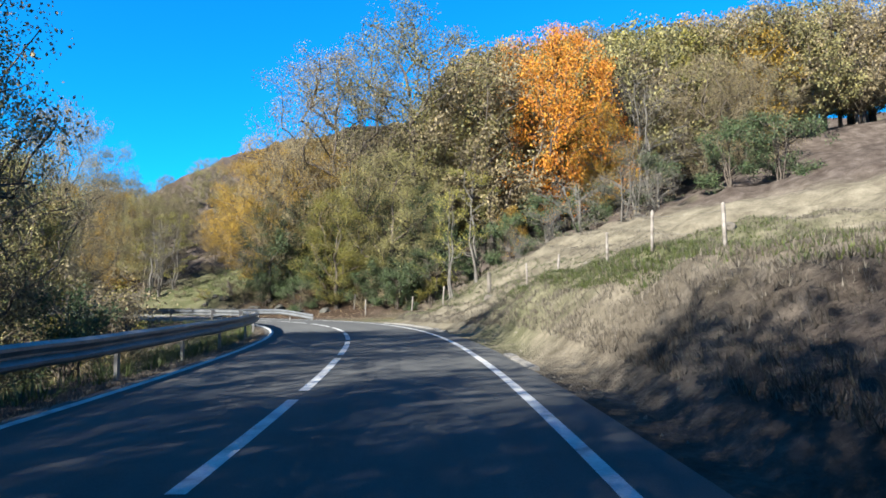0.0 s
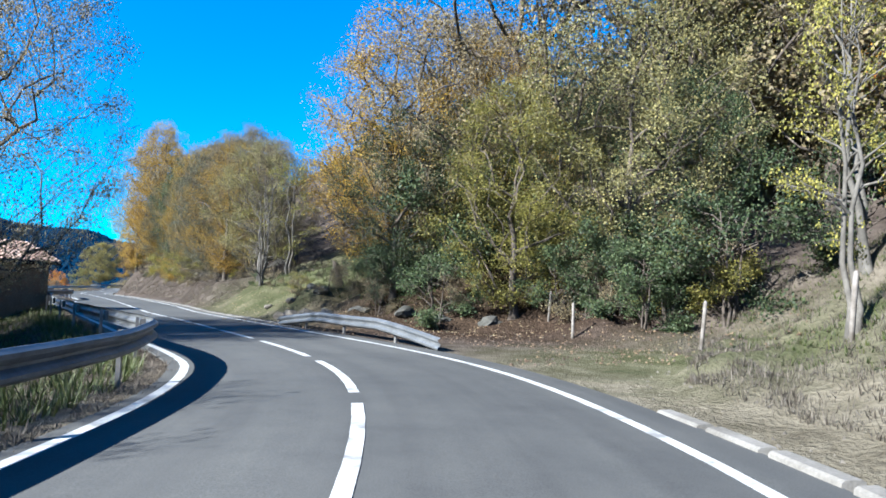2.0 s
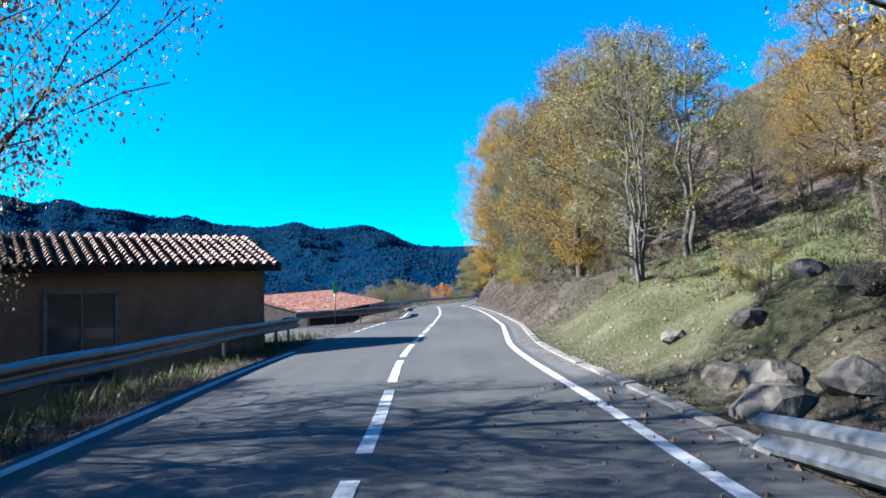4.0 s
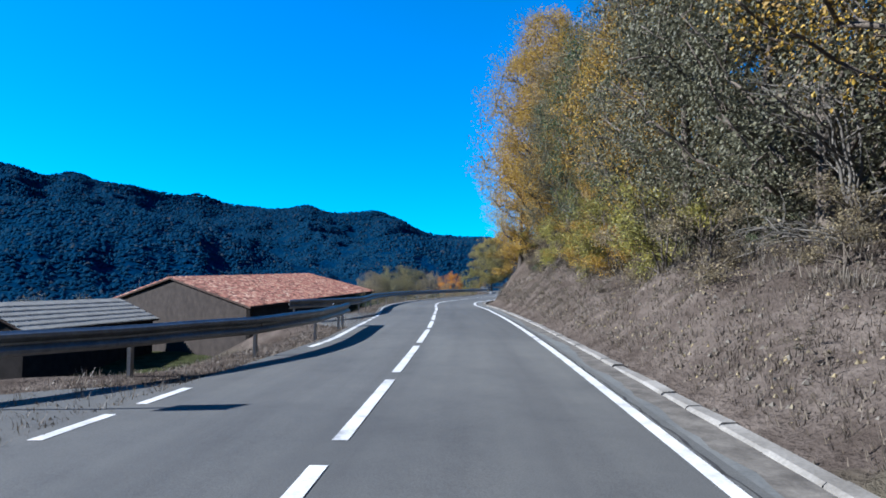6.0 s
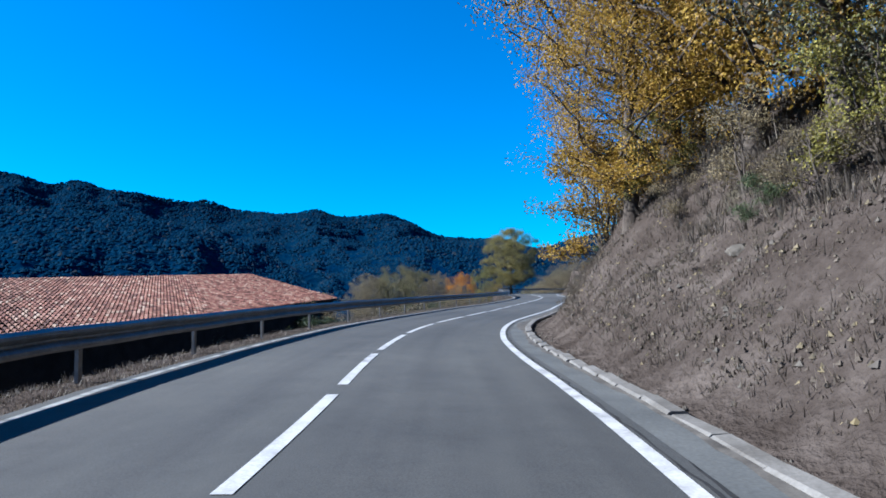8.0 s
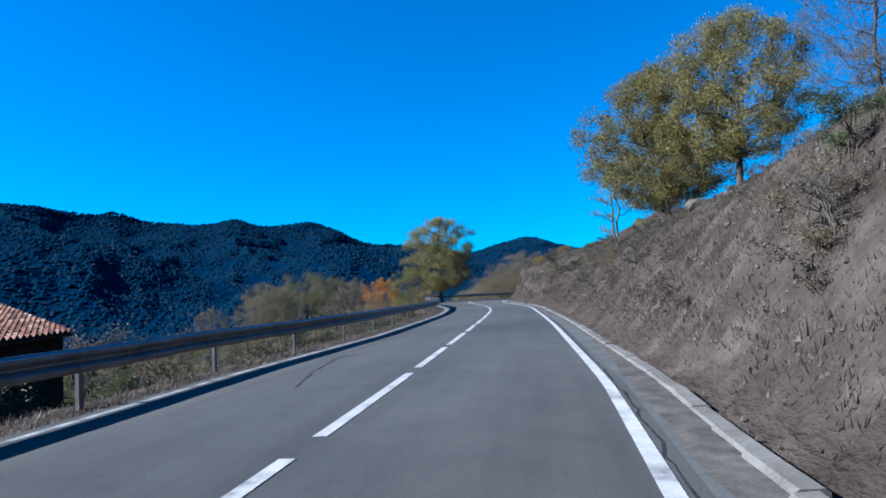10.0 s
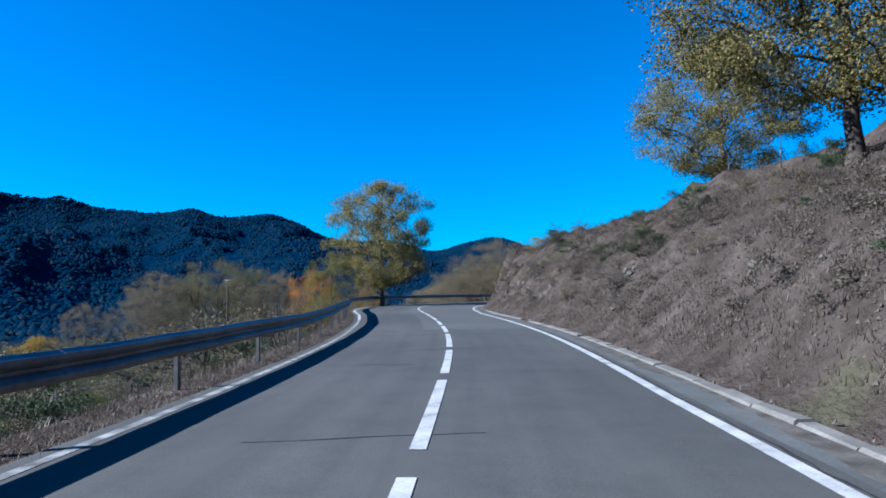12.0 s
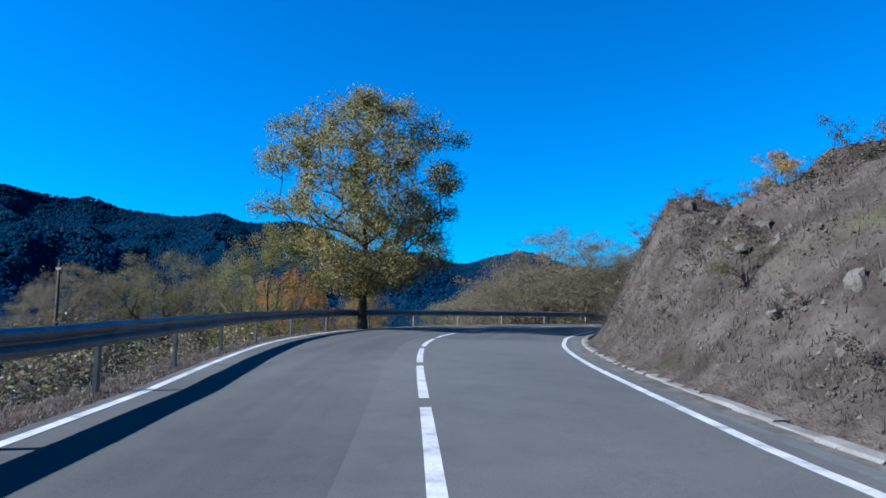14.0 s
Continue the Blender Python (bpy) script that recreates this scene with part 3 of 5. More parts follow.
def kerb_mesh(length):
    """One kerb stone: a block with rounded upper edges and a sloping face, lying along y."""
    bm = bmesh.new()
    prof = [(-0.11, -0.16), (-0.095, 0.02), (-0.065, 0.045), (0.09, 0.055), (0.12, 0.035), (0.12, -0.16)]
    ends = [[bm.verts.new((x, y, z)) for x, z in prof] for y in (-length / 2 + 0.012, length / 2 - 0.012)]
    n = len(prof)
    for i in range(n):
        bm.faces.new((ends[0][i], ends[0][(i + 1) % n], ends[1][(i + 1) % n], ends[1][i]))
    bm.faces.new(ends[0][::-1])
    bm.faces.new(ends[1])
    bmesh.ops.recalc_face_normals(bm, faces=bm.faces)
    return bm_mesh("kerb_stone", bm, M_KERB)


KERB_ME = kerb_mesh(1.0)


def kerb_run(runs, offset):
    k = thing("kerb", pose(0, 0, 0), "pale worn concrete kerb stones along the bank", "kerb", kind="structure")
    rnd = random.Random(4)
    for s0, s1 in runs:
        s = s0
        while s < s1:
            d = float(right_line(s)) + offset
            p = at(s, d, -0.025 + rnd.uniform(-0.02, 0.012))
            h = math.degrees(float(centre(s)[2]))
            o = part("kerb_stone", KERB_ME, k)
            o.matrix_basis = pose(*p, rnd.uniform(-1, 1), rnd.uniform(-3, 3), h + rnd.uniform(-1.2, 1.2))
            s += 1.005
    return k


kerb_run([(31, 33.5), (44, 53), (72, 206), (207, 216), (218, 256)], 0.78)


# ---- guard rails ----
# the two waves of a pressed rail: depth and height
BEAM = [(0.0, 0.155), (0.035, 0.135), (0.075, 0.115), (0.08, 0.075), (0.045, 0.045), (0.0, 0.015), (0.0, -0.015), (0.045, -0.045), (0.08, -0.075), (0.075, -0.115), (0.035, -0.135), (0.0, -0.155)]
BEAM = [(x, z * 1.15) for x, z in BEAM]


def beam_mesh(points, heights, side):
    """A pressed steel rail with two waves along places of the plan; side: +1 if its face looks to its left."""
    verts, faces = [], []
    n = len(BEAM)
    for k, p in enumerate(points):
        a, b = points[max(k - 1, 0)], points[min(k + 1, len(points) - 1)]
        t = Vector((b[0] - a[0], b[1] - a[1], 0)).normalized()
        nr = Vector((t.y, -t.x, 0)) * side
        for thick in (0.0, -0.012):
            verts += [Vector((p[0], p[1], heights[k])) + nr * (x + thick) + Vector((0, 0, z)) for x, z in BEAM]
        if k:
            a0, b0 = (k - 1) * 2 * n, k * 2 * n
            for o, flip in ((0, 1), (n, 0)):
                for i in range(n - 1):
                    q = (a0 + o + i, a0 + o + i + 1, b0 + o + i + 1, b0 + o + i)
                    faces.append(q if flip else q[::-1])
            faces.append((a0, b0, b0 + n, a0 + n))
            faces.append((a0 + n - 1, a0 + 2 * n - 1, b0 + 2 * n - 1, b0 + n - 1))
    last = (len(points) - 1) * 2 * n
    for o in (0, last):
        faces += [(o + i, o + i + 1, o + n + i + 1, o + n + i) for i in range(n - 1)]
    return mesh_object("beam", verts, faces, M_STEEL)


def post_mesh(name, h, w=0.11, dp=0.06):
    """A channel-shaped steel post, open at its back."""
    bm = bmesh.new()
    t = 0.007
    ring = [(-w / 2, 0), (w / 2, 0), (w / 2, dp), (w / 2 - t, dp), (w / 2 - t, t), (-w / 2 + t, t), (-w / 2 + t, dp), (-w / 2, dp)]
    lo = [bm.verts.new((x, y, -0.6)) for x, y in ring]
    hi = [bm.verts.new((x, y, h)) for x, y in ring]
    for i in range(8):
        j = (i + 1) % 8
        bm.faces.new((lo[i], lo[j], hi[j], hi[i]))
    bm.faces.new(hi)
    bmesh.ops.recalc_face_normals(bm, faces=bm.faces)
    return bm_mesh(name, bm, M_RUST)


def nose_mesh(s, d, height, side, way):
    """A rail's end, bent back in a half circle away from the road; way: +1 at its far end, -1 at its near end."""
    pts, r = [], 0.24
    for k in range(11):
        a = math.pi * 1.15 * k / 10
        pts.append(at(s + way * r * math.sin(a), d - side * r * (1 - math.cos(a))))
    return beam_mesh(pts, [height] * 11, side * way)


POST_ME = post_mesh("post", 0.74)


def spacer_mesh():
    bm = bmesh.new()
    bmesh.ops.create_cube(bm, size=1, matrix=pose(0, 0, 0) @ Matrix.Diagonal((0.10, 0.10, 0.24, 1)))
    bmesh.ops.bevel(bm, geom=bm.edges[:], offset=0.012, segments=1, affect="EDGES")
    return bm_mesh("spacer", bm, M_RUST)


SPACER_ME = spacer_mesh()


def guard_rail(s0, s1, across, label, side, posts, top=0.56, low_start=0, low_end=0, end_drop=0.46, noses=()):
    """A rail from s0 to s1; across(s): its place across the road; side +1: its face looks to the right."""
    g = thing("guard_rail", pose(0, 0, 0), label, "guard rail", "guard rails along the road")
    level = top if callable(top) else (lambda q: top)
    s = s0
    while s < s1 - 0.3:
        e = min(s + 4.0, s1)
        ss = np.linspace(s, e + (0.06 if e < s1 else 0), 6)
        hs = []
        for q in ss:
            h = float(level(q)) + 0.006 * math.sin(q * 1.7) - 0.008 * ((q - s0) // 4 % 2)
            if low_start:
                h -= (float(level(q)) - 0.1) * max(0, 1 - (q - s0) / low_start) ** 1.3
            if low_end:
                h -= end_drop * max(0, 1 - (s1 - q) / low_end) ** 1.3
            hs.append(h)
        part("beam", beam_mesh([at(q, float(across(q))) for q in ss], hs, side), g)
        s = e
    for q, way in noses:
        part("terminal", nose_mesh(q, float(across(q)), float(level(q)), side, way), g, "rounded end of the rail")
    for q in posts:
        p = at(q, float(across(q)) - side * 0.13)
        z = land_at(p.x, p.y)
        o = part("post", POST_ME, g)
        hh = math.degrees(float(centre(q)[2]))
        tall = float(level(q))
        sink = ((tall - 0.1) * max(0, 1 - (q - s0) / low_start) ** 1.3 if low_start else 0) + (end_drop * max(0, 1 - (s1 - q) / low_end) ** 1.3 if low_end else 0)
        o.matrix_basis = pose(p.x, p.y, -sink + tall - 0.6, 0, 0, hh + (90 if side > 0 else -90))
        p2 = at(q, float(across(q)) - side * 0.055)
        o2 = part("spacer", SPACER_ME, o)
        o2.matrix_basis = o.matrix_basis.inverted() @ pose(p2.x, p2.y, tall - sink, 0, 0, hh)
    return g


guard_rail(-16, 88.6, lambda s: -left_line(s) - lerp([(0, 0.6), (40, 0.6), (60, 0.55), (70, 0.95), (80, 1.05), (87, 1.1)], s), "galvanised steel guard rail on short posts along the bend", 1,
           [q for q in np.arange(-14, 32, 4)] + [33.6, 37.2, 42, 46.5, 50.7, 55, 59.5, 64, 68.6, 73.3, 77.8, 82.1, 86.7, 88.0], 0.62, noses=[(88.6, 1)])
guard_rail(60.0, 71.8, lambda s: right_line(s) + lerp([(59, 0.85), (63, 0.68), (72, 0.8)], s), "dented galvanised guard rail ramped down to the verge at one end", -1, [60.8, 62.4, 65.8, 69.2], 0.44, low_start=3.2, low_end=4.5, end_drop=0.36)
guard_rail(98.6, 115.9, lambda s: -left_line(s) - lerp([(98.6, 4.0), (101, 2.4), (103.5, 1.3), (106, 0.5), (108, 0.34), (116, 0.34)], s), "galvanised guard rail with a blunt free end", 1, [99.4, 103.2, 106.2, 110.4, 114.6, 115.6], 0.62, noses=[(115.9, 1)])
guard_rail(118.2, 300, lambda s: -left_line(s) - lerp([(118.2, 3.0), (121, 1.9), (126, 0.95), (136, 0.65), (225, 0.65), (240, 0.5), (300, 0.45)], s), "long galvanised steel guard rail along the drop", 1,
           [118.8, 122.5] + list(np.arange(126.6, 190, 4.2)) + [193.3, 197.4, 201.6, 205.7, 209.8, 213.9, 218, 222, 226, 230.1, 234.3, 238.5, 242.6, 246.8, 251, 255, 259, 263, 267, 271, 275, 279, 283, 287, 291, 295, 299], lambda s: lerp([(118, 0.66), (207, 0.67), (217, 0.82), (256, 0.86), (275, 0.7), (300, 0.7)], s))


# ---- trees ----
def tube(verts, faces, pts, radii, sides):
    base = len(verts)
    for k, p in enumerate(pts):
        a, b = pts[max(k - 1, 0)], pts[min(k + 1, len(pts) - 1)]
        t = (b - a).normalized()
        u = t.cross(Vector((0.3, 1, 0.1))).normalized()
        w = t.cross(u)
        for i in range(sides):
            an = 2 * math.pi * i / sides
            verts.append(p + (u * math.cos(an) + w * math.sin(an)) * radii[k])
        if k:
            o = base + (k - 1) * sides
            faces.extend((o + i, o + (i + 1) % sides, o + sides + (i + 1) % sides, o + sides + i) for i in range(sides))
    tip = base + (len(pts) - 1) * sides
    faces.append(tuple(tip + i for i in range(sides)))


def bent(rnd, a, b, n, sag, wob):
    pts = []
    ln = (b - a).length
    for k in range(n + 1):
        u = k / n
        p = a.lerp(b, u) + Vector((rnd.gauss(0, wob), rnd.gauss(0, wob), rnd.gauss(0, wob * 0.6))) * ln * (1 if 0 < k else 0)
        p.z += sag * ln * math.sin(u * math.pi)
        pts.append(p)
    return pts


def tree_meshes(seed, height, spread_r, bare, limbs, leaves, size, leaf_mat, bark=None, lean=0.0, stems=1, droop=0.0, twigs=5, thick=1.0, fill=0.55):
    """Wood and leaves of one tree: a tapered, forked trunk, limbs, twigs, and leaves in clumps round the twigs.
    bare: share of the height below the crown; leaves: their number; size: a leaf clump's width."""
    rnd = random.Random(seed)
    wv, wf = [], []
    tips = []
    for st in range(stems):
        off = Vector((rnd.uniform(-1, 1), rnd.uniform(-1, 1), 0)) * (0.35 * (stems > 1) * spread_r * 0.4)
        top = Vector((off.x * 3 + rnd.uniform(-0.06, 0.06) * height + lean * height, off.y * 3 + rnd.uniform(-0.06, 0.06) * height, height * rnd.uniform(0.84, 0.93)))
        n = 8
        trunk = bent(rnd, off * 0.4 + Vector((0, 0, -0.4)), top, n, 0, 0.012)
        r0 = height * 0.017 * rnd.uniform(0.9, 1.15) / (1 if stems == 1 else 1.5)
        radii = [r0 * (1.35 if k == 0 else 1) * (1 - 0.93 * (k / n) ** 0.9) + 0.012 for k in range(n + 1)]
        tube(wv, wf, trunk, radii, 8)
        count = max(3, limbs // stems)
        for b in range(count):
            u = bare + (0.97 - bare) * ((b + rnd.random() * 0.8) / count)
            k = min(int(u * n), n - 1)
            start = trunk[k].lerp(trunk[k + 1], u * n - k)
            an = b * 2.399 + rnd.uniform(-0.5, 0.5)
            v = (u - bare) / (1 - bare)
            shape = math.sqrt(max(0.05, 1 - (abs(v - 0.38) / (0.62 if v > 0.38 else 0.75)) ** 2))
            ln = spread_r * shape * rnd.uniform(0.72, 1.12)
            rise = 0.25 + 0.75 * v - droop
            end = start + Vector((math.cos(an) * ln, math.sin(an) * ln, ln * rise * rnd.uniform(0.5, 1.1)))
            limb = bent(rnd, start, end, 5, 0.06, 0.035)
            rb = max(0.016, radii[k] * 0.5 * thick * (0.6 + 0.4 * shape))
            tube(wv, wf, limb, [rb * (1 - 0.85 * q / 5) + 0.006 for q in range(6)], 5)
            tips.append((limb[-1], 0.7))
            for c in range(twigs):
                q = rnd.uniform(0.3, 1.0) * 5
                qi = min(int(q), 4)
                a = limb[qi].lerp(limb[qi + 1], q - qi)
                l2 = ln * rnd.uniform(0.22, 0.45) + 0.15
                dr = (limb[qi + 1] - limb[qi]).normalized() + Vector((rnd.gauss(0, 0.7), rnd.gauss(0, 0.7), rnd.gauss(0.15, 0.5) - droop))
                e2 = a + dr.normalized() * l2
                tw = bent(rnd, a, e2, 3, 0.04, 0.05)
                tube(wv, wf, tw, [max(0.006, rb * 0.4 * (1 - 0.8 * j / 3)) for j in range(4)], 4)
                tips += [(tw[1], 0.6), (tw[2], 0.8), (tw[3], 1.0)]
                for g in range(2):
                    e3 = tw[2 + g % 2] + Vector((rnd.gauss(0, 1), rnd.gauss(0, 1), rnd.gauss(0.2, 0.8) - droop * 1.5)).normalized() * l2 * 0.5
                    tube(wv, wf, [tw[2], e3], [0.008, 0.004], 3)
                    tips.append((e3, 1.0))
    wood = mesh_object("trunk", wv, wf, bark or M_BARK, True)
    return wood, (crown_mesh(np.random.default_rng(seed), tips, leaves, size, 0.05 * spread_r + 0.15, droop, leaf_mat, fill) if leaves else None)


def grown_tree(seed, height, spread_r, bare, ends, leaves, size, leaf_mat, bark=None, lean=0.0, droop=0.0, lobes=0.25, high=0.5, clump=0.42, girth=1.0):
    """Wood and leaves of one broad tree: limbs fork outwards from a trunk until they fill an uneven, rounded crown.
    bare: share of the height below the crown; ends: number of twig ends; high: where the crown is widest; lobes: unevenness."""
    rg, rnd_ = np.random.default_rng(seed), random.Random(seed)
    nodes, parent, radius = [], [], []
    steps = 9
    for k in range(steps + 1):
        u = k / steps
        nodes.append((lean * height * u * u + rg.normal(0, 0.012) * height * u, rg.normal(0, 0.012) * height * u, -0.4 + (0.66 * height + 0.4) * u))
        parent.append(k - 1)
    # where the twigs end
    phase = rg.uniform(0, 6.28, 6)
    goals = []
    while len(goals) < ends:
        a, v, q = rg.uniform(0, 6.28), rg.random(), rg.random() ** 0.42
        w = abs(v - high) / (1 - high if v > high else high)
        wide = spread_r * math.sqrt(max(0.0, 1 - w ** 2.2))
        wide *= 1 + lobes * (math.sin(2 * a + phase[0] + 5 * v) * 0.5 + math.sin(3 * a + phase[1] - 7 * v) * 0.5 + math.sin(5 * a + phase[2] + 9 * v) * 0.35)
        if rg.random() > 0.25 + 0.75 * wide / spread_r:
            continue
        z = height * (bare + (1 - bare) * v) - droop * wide * q * 0.5
        goals.append((math.cos(a) * wide * q + lean * height * 0.7, math.sin(a) * wide * q, max(z, height * 0.06)))
    goals = np.array(goals)
    goals = goals[np.argsort(np.hypot(goals[:, 0], goals[:, 1]) + 0.35 * np.abs(goals[:, 2] - height * 0.5))]
    chains, tips = [], []
    for g in goals:
        N = np.array(nodes)
        away = np.hypot(N[:, 0] - g[0], N[:, 1] - g[1])
        cost = np.hypot(away, N[:, 2] - g[2]) + 1.6 * np.maximum(0, N[:, 2] - (g[2] - 0.4 * away)) + 50 * (N[:, 2] < height * bare * 0.75)
        i = int(np.argmin(cost))
        a, b = Vector(nodes[i]), Vector(g)
        n = max(2, min(6, int((b - a).length / 0.6)))
        pts = bent(rnd_, a, b, n, 0.07 - droop * 0.1, 0.03)
        chain = [i]
        for pt in pts[1:]:
            parent.append(chain[-1])
            nodes.append(tuple(pt))
            chain.append(len(nodes) - 1)
        chains.append(chain)
        tips += [(pt, 1.0) for pt in pts[max(1, n - 2):]]
    # limbs as thick as the twigs that they carry
    load = [0.0] * len(nodes)
    for c in chains:
        load[c[-1]] += 1.0
    for i in range(len(nodes) - 1, 0, -1):
        load[parent[i]] += load[i]
    thick = height * 0.021 * girth / math.sqrt(ends)
    wv, wf = [], []
    for c in [list(range(steps + 1))] + chains:
        first = thick * max(load[c[1]], 1) ** 0.5
        rr = [max(0.007, min(thick * max(load[i], 0.3) ** 0.5, first * 1.02)) for i in c]
        if c[0] == 0:
            rr = [height * 0.021 * girth * (1.3 if k == 0 else 1.0 - 0.35 * min(1.0, k / 4) - 0.5 * max(0, (k - 4) / 5)) for k in range(steps + 1)]
        tube(wv, wf, [Vector(nodes[i]) for i in c], rr, 8 if c[0] == 0 else (6 if load[c[1]] > 8 else 4))
    wood = mesh_object("trunk", wv, wf, bark or M_BARK, True)
    return wood, crown_mesh(rg, tips, leaves, size, clump, droop, leaf_mat, 0.9)


def crown_mesh(rg, tips, n, size, clump, droop, mat, fill):
    """Leaves in clumps round the tips of the twigs, each one folded along its middle."""
    def unit(v):
        return v / np.maximum(np.linalg.norm(v, axis=1), 1e-6)[:, None]
    T = np.array([tuple(p) for p, w in tips])
    T = T[rg.random(len(T)) < fill]                       # some twigs stand bare, so that the crown has gaps
    full = np.cumsum(rg.uniform(0.3, 1.7, len(T)))        # some clumps are fuller than others
    c = T[np.searchsorted(full, rg.uniform(0, full[-1], n)).clip(0, len(T) - 1)] + unit(rg.normal(0, 1, (n, 3)) * (1, 1, 0.8)) * (clump * 1.45 * rg.random(n) ** 0.5)[:, None]
    c[:, 2] -= droop * clump * rg.random(n) * 1.6
    sz = (size * rg.uniform(0.55, 1.25, n))[:, None]
    t = unit(rg.normal(0, 1, (n, 3)) - (0, 0, droop * 2))
    u = unit(np.cross(t, rg.normal(0, 1, (n, 3))))
    w = np.cross(t, u) * sz * 0.16
    V = np.stack([c - t * sz * 0.5, c + u * sz * 0.34 + w, c + t * sz * 0.55, c - u * sz * 0.34 + w], 1)
    L = (np.array([0, 1, 2, 0, 2, 3])[None] + 4 * np.arange(n)[:, None]).ravel()
    me = bpy.data.meshes.new("crown")
    me.vertices.add(4 * n)
    me.vertices.foreach_set("co", V.ravel())
    me.loops.add(6 * n)
    me.polygons.add(2 * n)
    me.loops.foreach_set("vertex_index", L)
    me.polygons.foreach_set("loop_start", np.arange(2 * n) * 3)
    me.update()
    me.validate()
    me.materials.append(mat)
    return me


KINDS = {
    # name: label, category, wood and crown
    "oak_a": ("broad oak with olive and yellowing autumn leaves", "tree", grown_tree(11, 12, 4.7, 0.12, 330, 40000, 0.09, LEAF_OLIVE)),
    "oak_b": ("broad oak thinning to brown autumn leaves", "tree", grown_tree(12, 12, 4.5, 0.14, 320, 34000, 0.085, LEAF_BROWN)),
    "yellow_a": ("tall tree with golden yellow autumn leaves", "tree", grown_tree(13, 12, 3.7, 0.10, 320, 44000, 0.075, LEAF_YELLOW, None, 0.0, 0.1, 0.25, 0.45)),
    "lime_a": ("leafy tree turning from green to yellow", "tree", grown_tree(14, 12, 4.1, 0.07, 320, 42000, 0.085, LEAF_LIME, None, 0.0, 0.1)),
    "willow_a": ("old willow-like tree with drooping olive leaves", "tree", grown_tree(25, 12, 5.0, 0.19, 400, 80000, 0.11, LEAF_PALE, None, 0.02, 0.3, 0.2, 0.5, 0.45)),
    "orange_a": ("maple with bright orange autumn leaves", "tree", grown_tree(15, 12, 4.7, 0.10, 330, 34000, 0.12, LEAF_ORANGE)),
    "sparse_a": ("nearly bare tree holding a few last brown leaves", "tree", grown_tree(16, 12, 4.6, 0.14, 480, 62000, 0.066, LEAF_BROWN, None, 0.0, 0.4, 0.3, 0.5, 0.36, 0.6)),
    "sparse_b": ("slim pale tree with thin autumn leaves", "tree", tree_meshes(17, 12, 2.6, 0.25, 18, 2600, 0.14, LEAF_LIME, M_BARK_PALE, 0.03, 2)),
    "bare_a": ("leafless grey tree with fine branches", "tree", tree_meshes(18, 12, 4.2, 0.1, 54, 1500, 0.08, LEAF_BROWN, M_BARK_PALE, 0, 4, 0.0, 9, 0.6)),
    "ever_a": ("dark ivy-covered evergreen tree", "tree", grown_tree(27, 12, 3.6, 0.06, 300, 42000, 0.085, LEAF_GREEN)),
    "grey_a": ("tree with drooping grey-olive leaves", "tree", grown_tree(28, 12, 3.9, 0.08, 320, 46000, 0.085, LEAF_GREY, None, 0.0, 0.35)),
    "far_oak_a": ("oak with olive autumn leaves in the wood", "tree", grown_tree(31, 12, 4.7, 0.14, 170, 9600, 0.21, LEAF_OLIVE, clump=0.55)),
    "far_oak_b": ("oak with brown autumn leaves in the wood", "tree", grown_tree(32, 12, 4.5, 0.16, 170, 8400, 0.21, LEAF_BROWN, clump=0.55)),
    "far_yellow_a": ("tree with yellow autumn leaves in the wood", "tree", grown_tree(33, 12, 3.9, 0.12, 170, 9000, 0.21, LEAF_YELLOW, clump=0.55)),
    "far_lime_a": ("tree with yellow-green leaves in the wood", "tree", grown_tree(34, 12, 4.1, 0.10, 170, 9000, 0.21, LEAF_LIME, clump=0.55)),
    "lone_oak": ("lone broad oak with thinning olive leaves behind the rail", "tree", grown_tree(46, 12, 5.0, 0.15, 460, 82000, 0.11, LEAF_PALE, None, 0.0, 0.0, 0.16, 0.45, 0.42)),
    "bush_green": ("dark green evergreen bush with dense leaves", "bush", tree_meshes(19, 3, 1.7, 0.03, 16, 7600, 0.09, LEAF_GREEN, None, 0, 3)),
    "bush_yellow": ("bush with bright yellow autumn leaves", "bush", tree_meshes(20, 3, 1.6, 0.03, 16, 5800, 0.091, LEAF_YELLOW, None, 0, 3)),
    "bush_brown": ("dry brown bush with thin twigs", "bush", tree_meshes(21, 3, 1.8, 0.03, 18, 4200, 0.077, LEAF_BROWN, None, 0, 4)),
    "bush_lime": ("bush with yellow-green autumn leaves", "bush", tree_meshes(22, 3, 1.7, 0.03, 18, 6100, 0.091, LEAF_LIME, None, 0, 4)),
    "thicket": ("leafless grey thicket of fine twigs", "bush", tree_meshes(23, 3, 1.7, 0.03, 30, 500, 0.08, LEAF_BROWN, M_BARK_PALE, 0, 5)),
}
HEIGHT = {"bush": 3.0, "tree": 12.0}


def plant(kind, x, y, h, turn=0.0, z=None, wide=1.0, label="", group=""):
    """One tree or bush of a kind at a place of the plan, h metres high."""
    lab, cat, (wood, crown) = KINDS[kind]
    k = h / HEIGHT[cat]
    zz = land_at(x, y) if z is None else z
    e = thing(cat, pose(x, y, zz, 0, 0, turn), label or lab, cat, group)
    e.scale = (k * wide, k * wide, k)
    part("trunk", wood, e)
    if crown:
        part("crown", crown, e)
    return e


def plant_sd(kind, s, d, h, turn=0.0, wide=1.0, label="", group=""):
    p = at(s, d)
    return plant(kind, p.x, p.y, h, turn, None, wide, label, group)


def plant_top(kind, x, y, top, turn=0.0, wide=1.0, label="", group=""):
    """A tree whose crown reaches up to the height top."""
    return plant(kind, x, y, top - land_at(x, y), turn, None, wide, label, group)

rnd = random.Random(7)
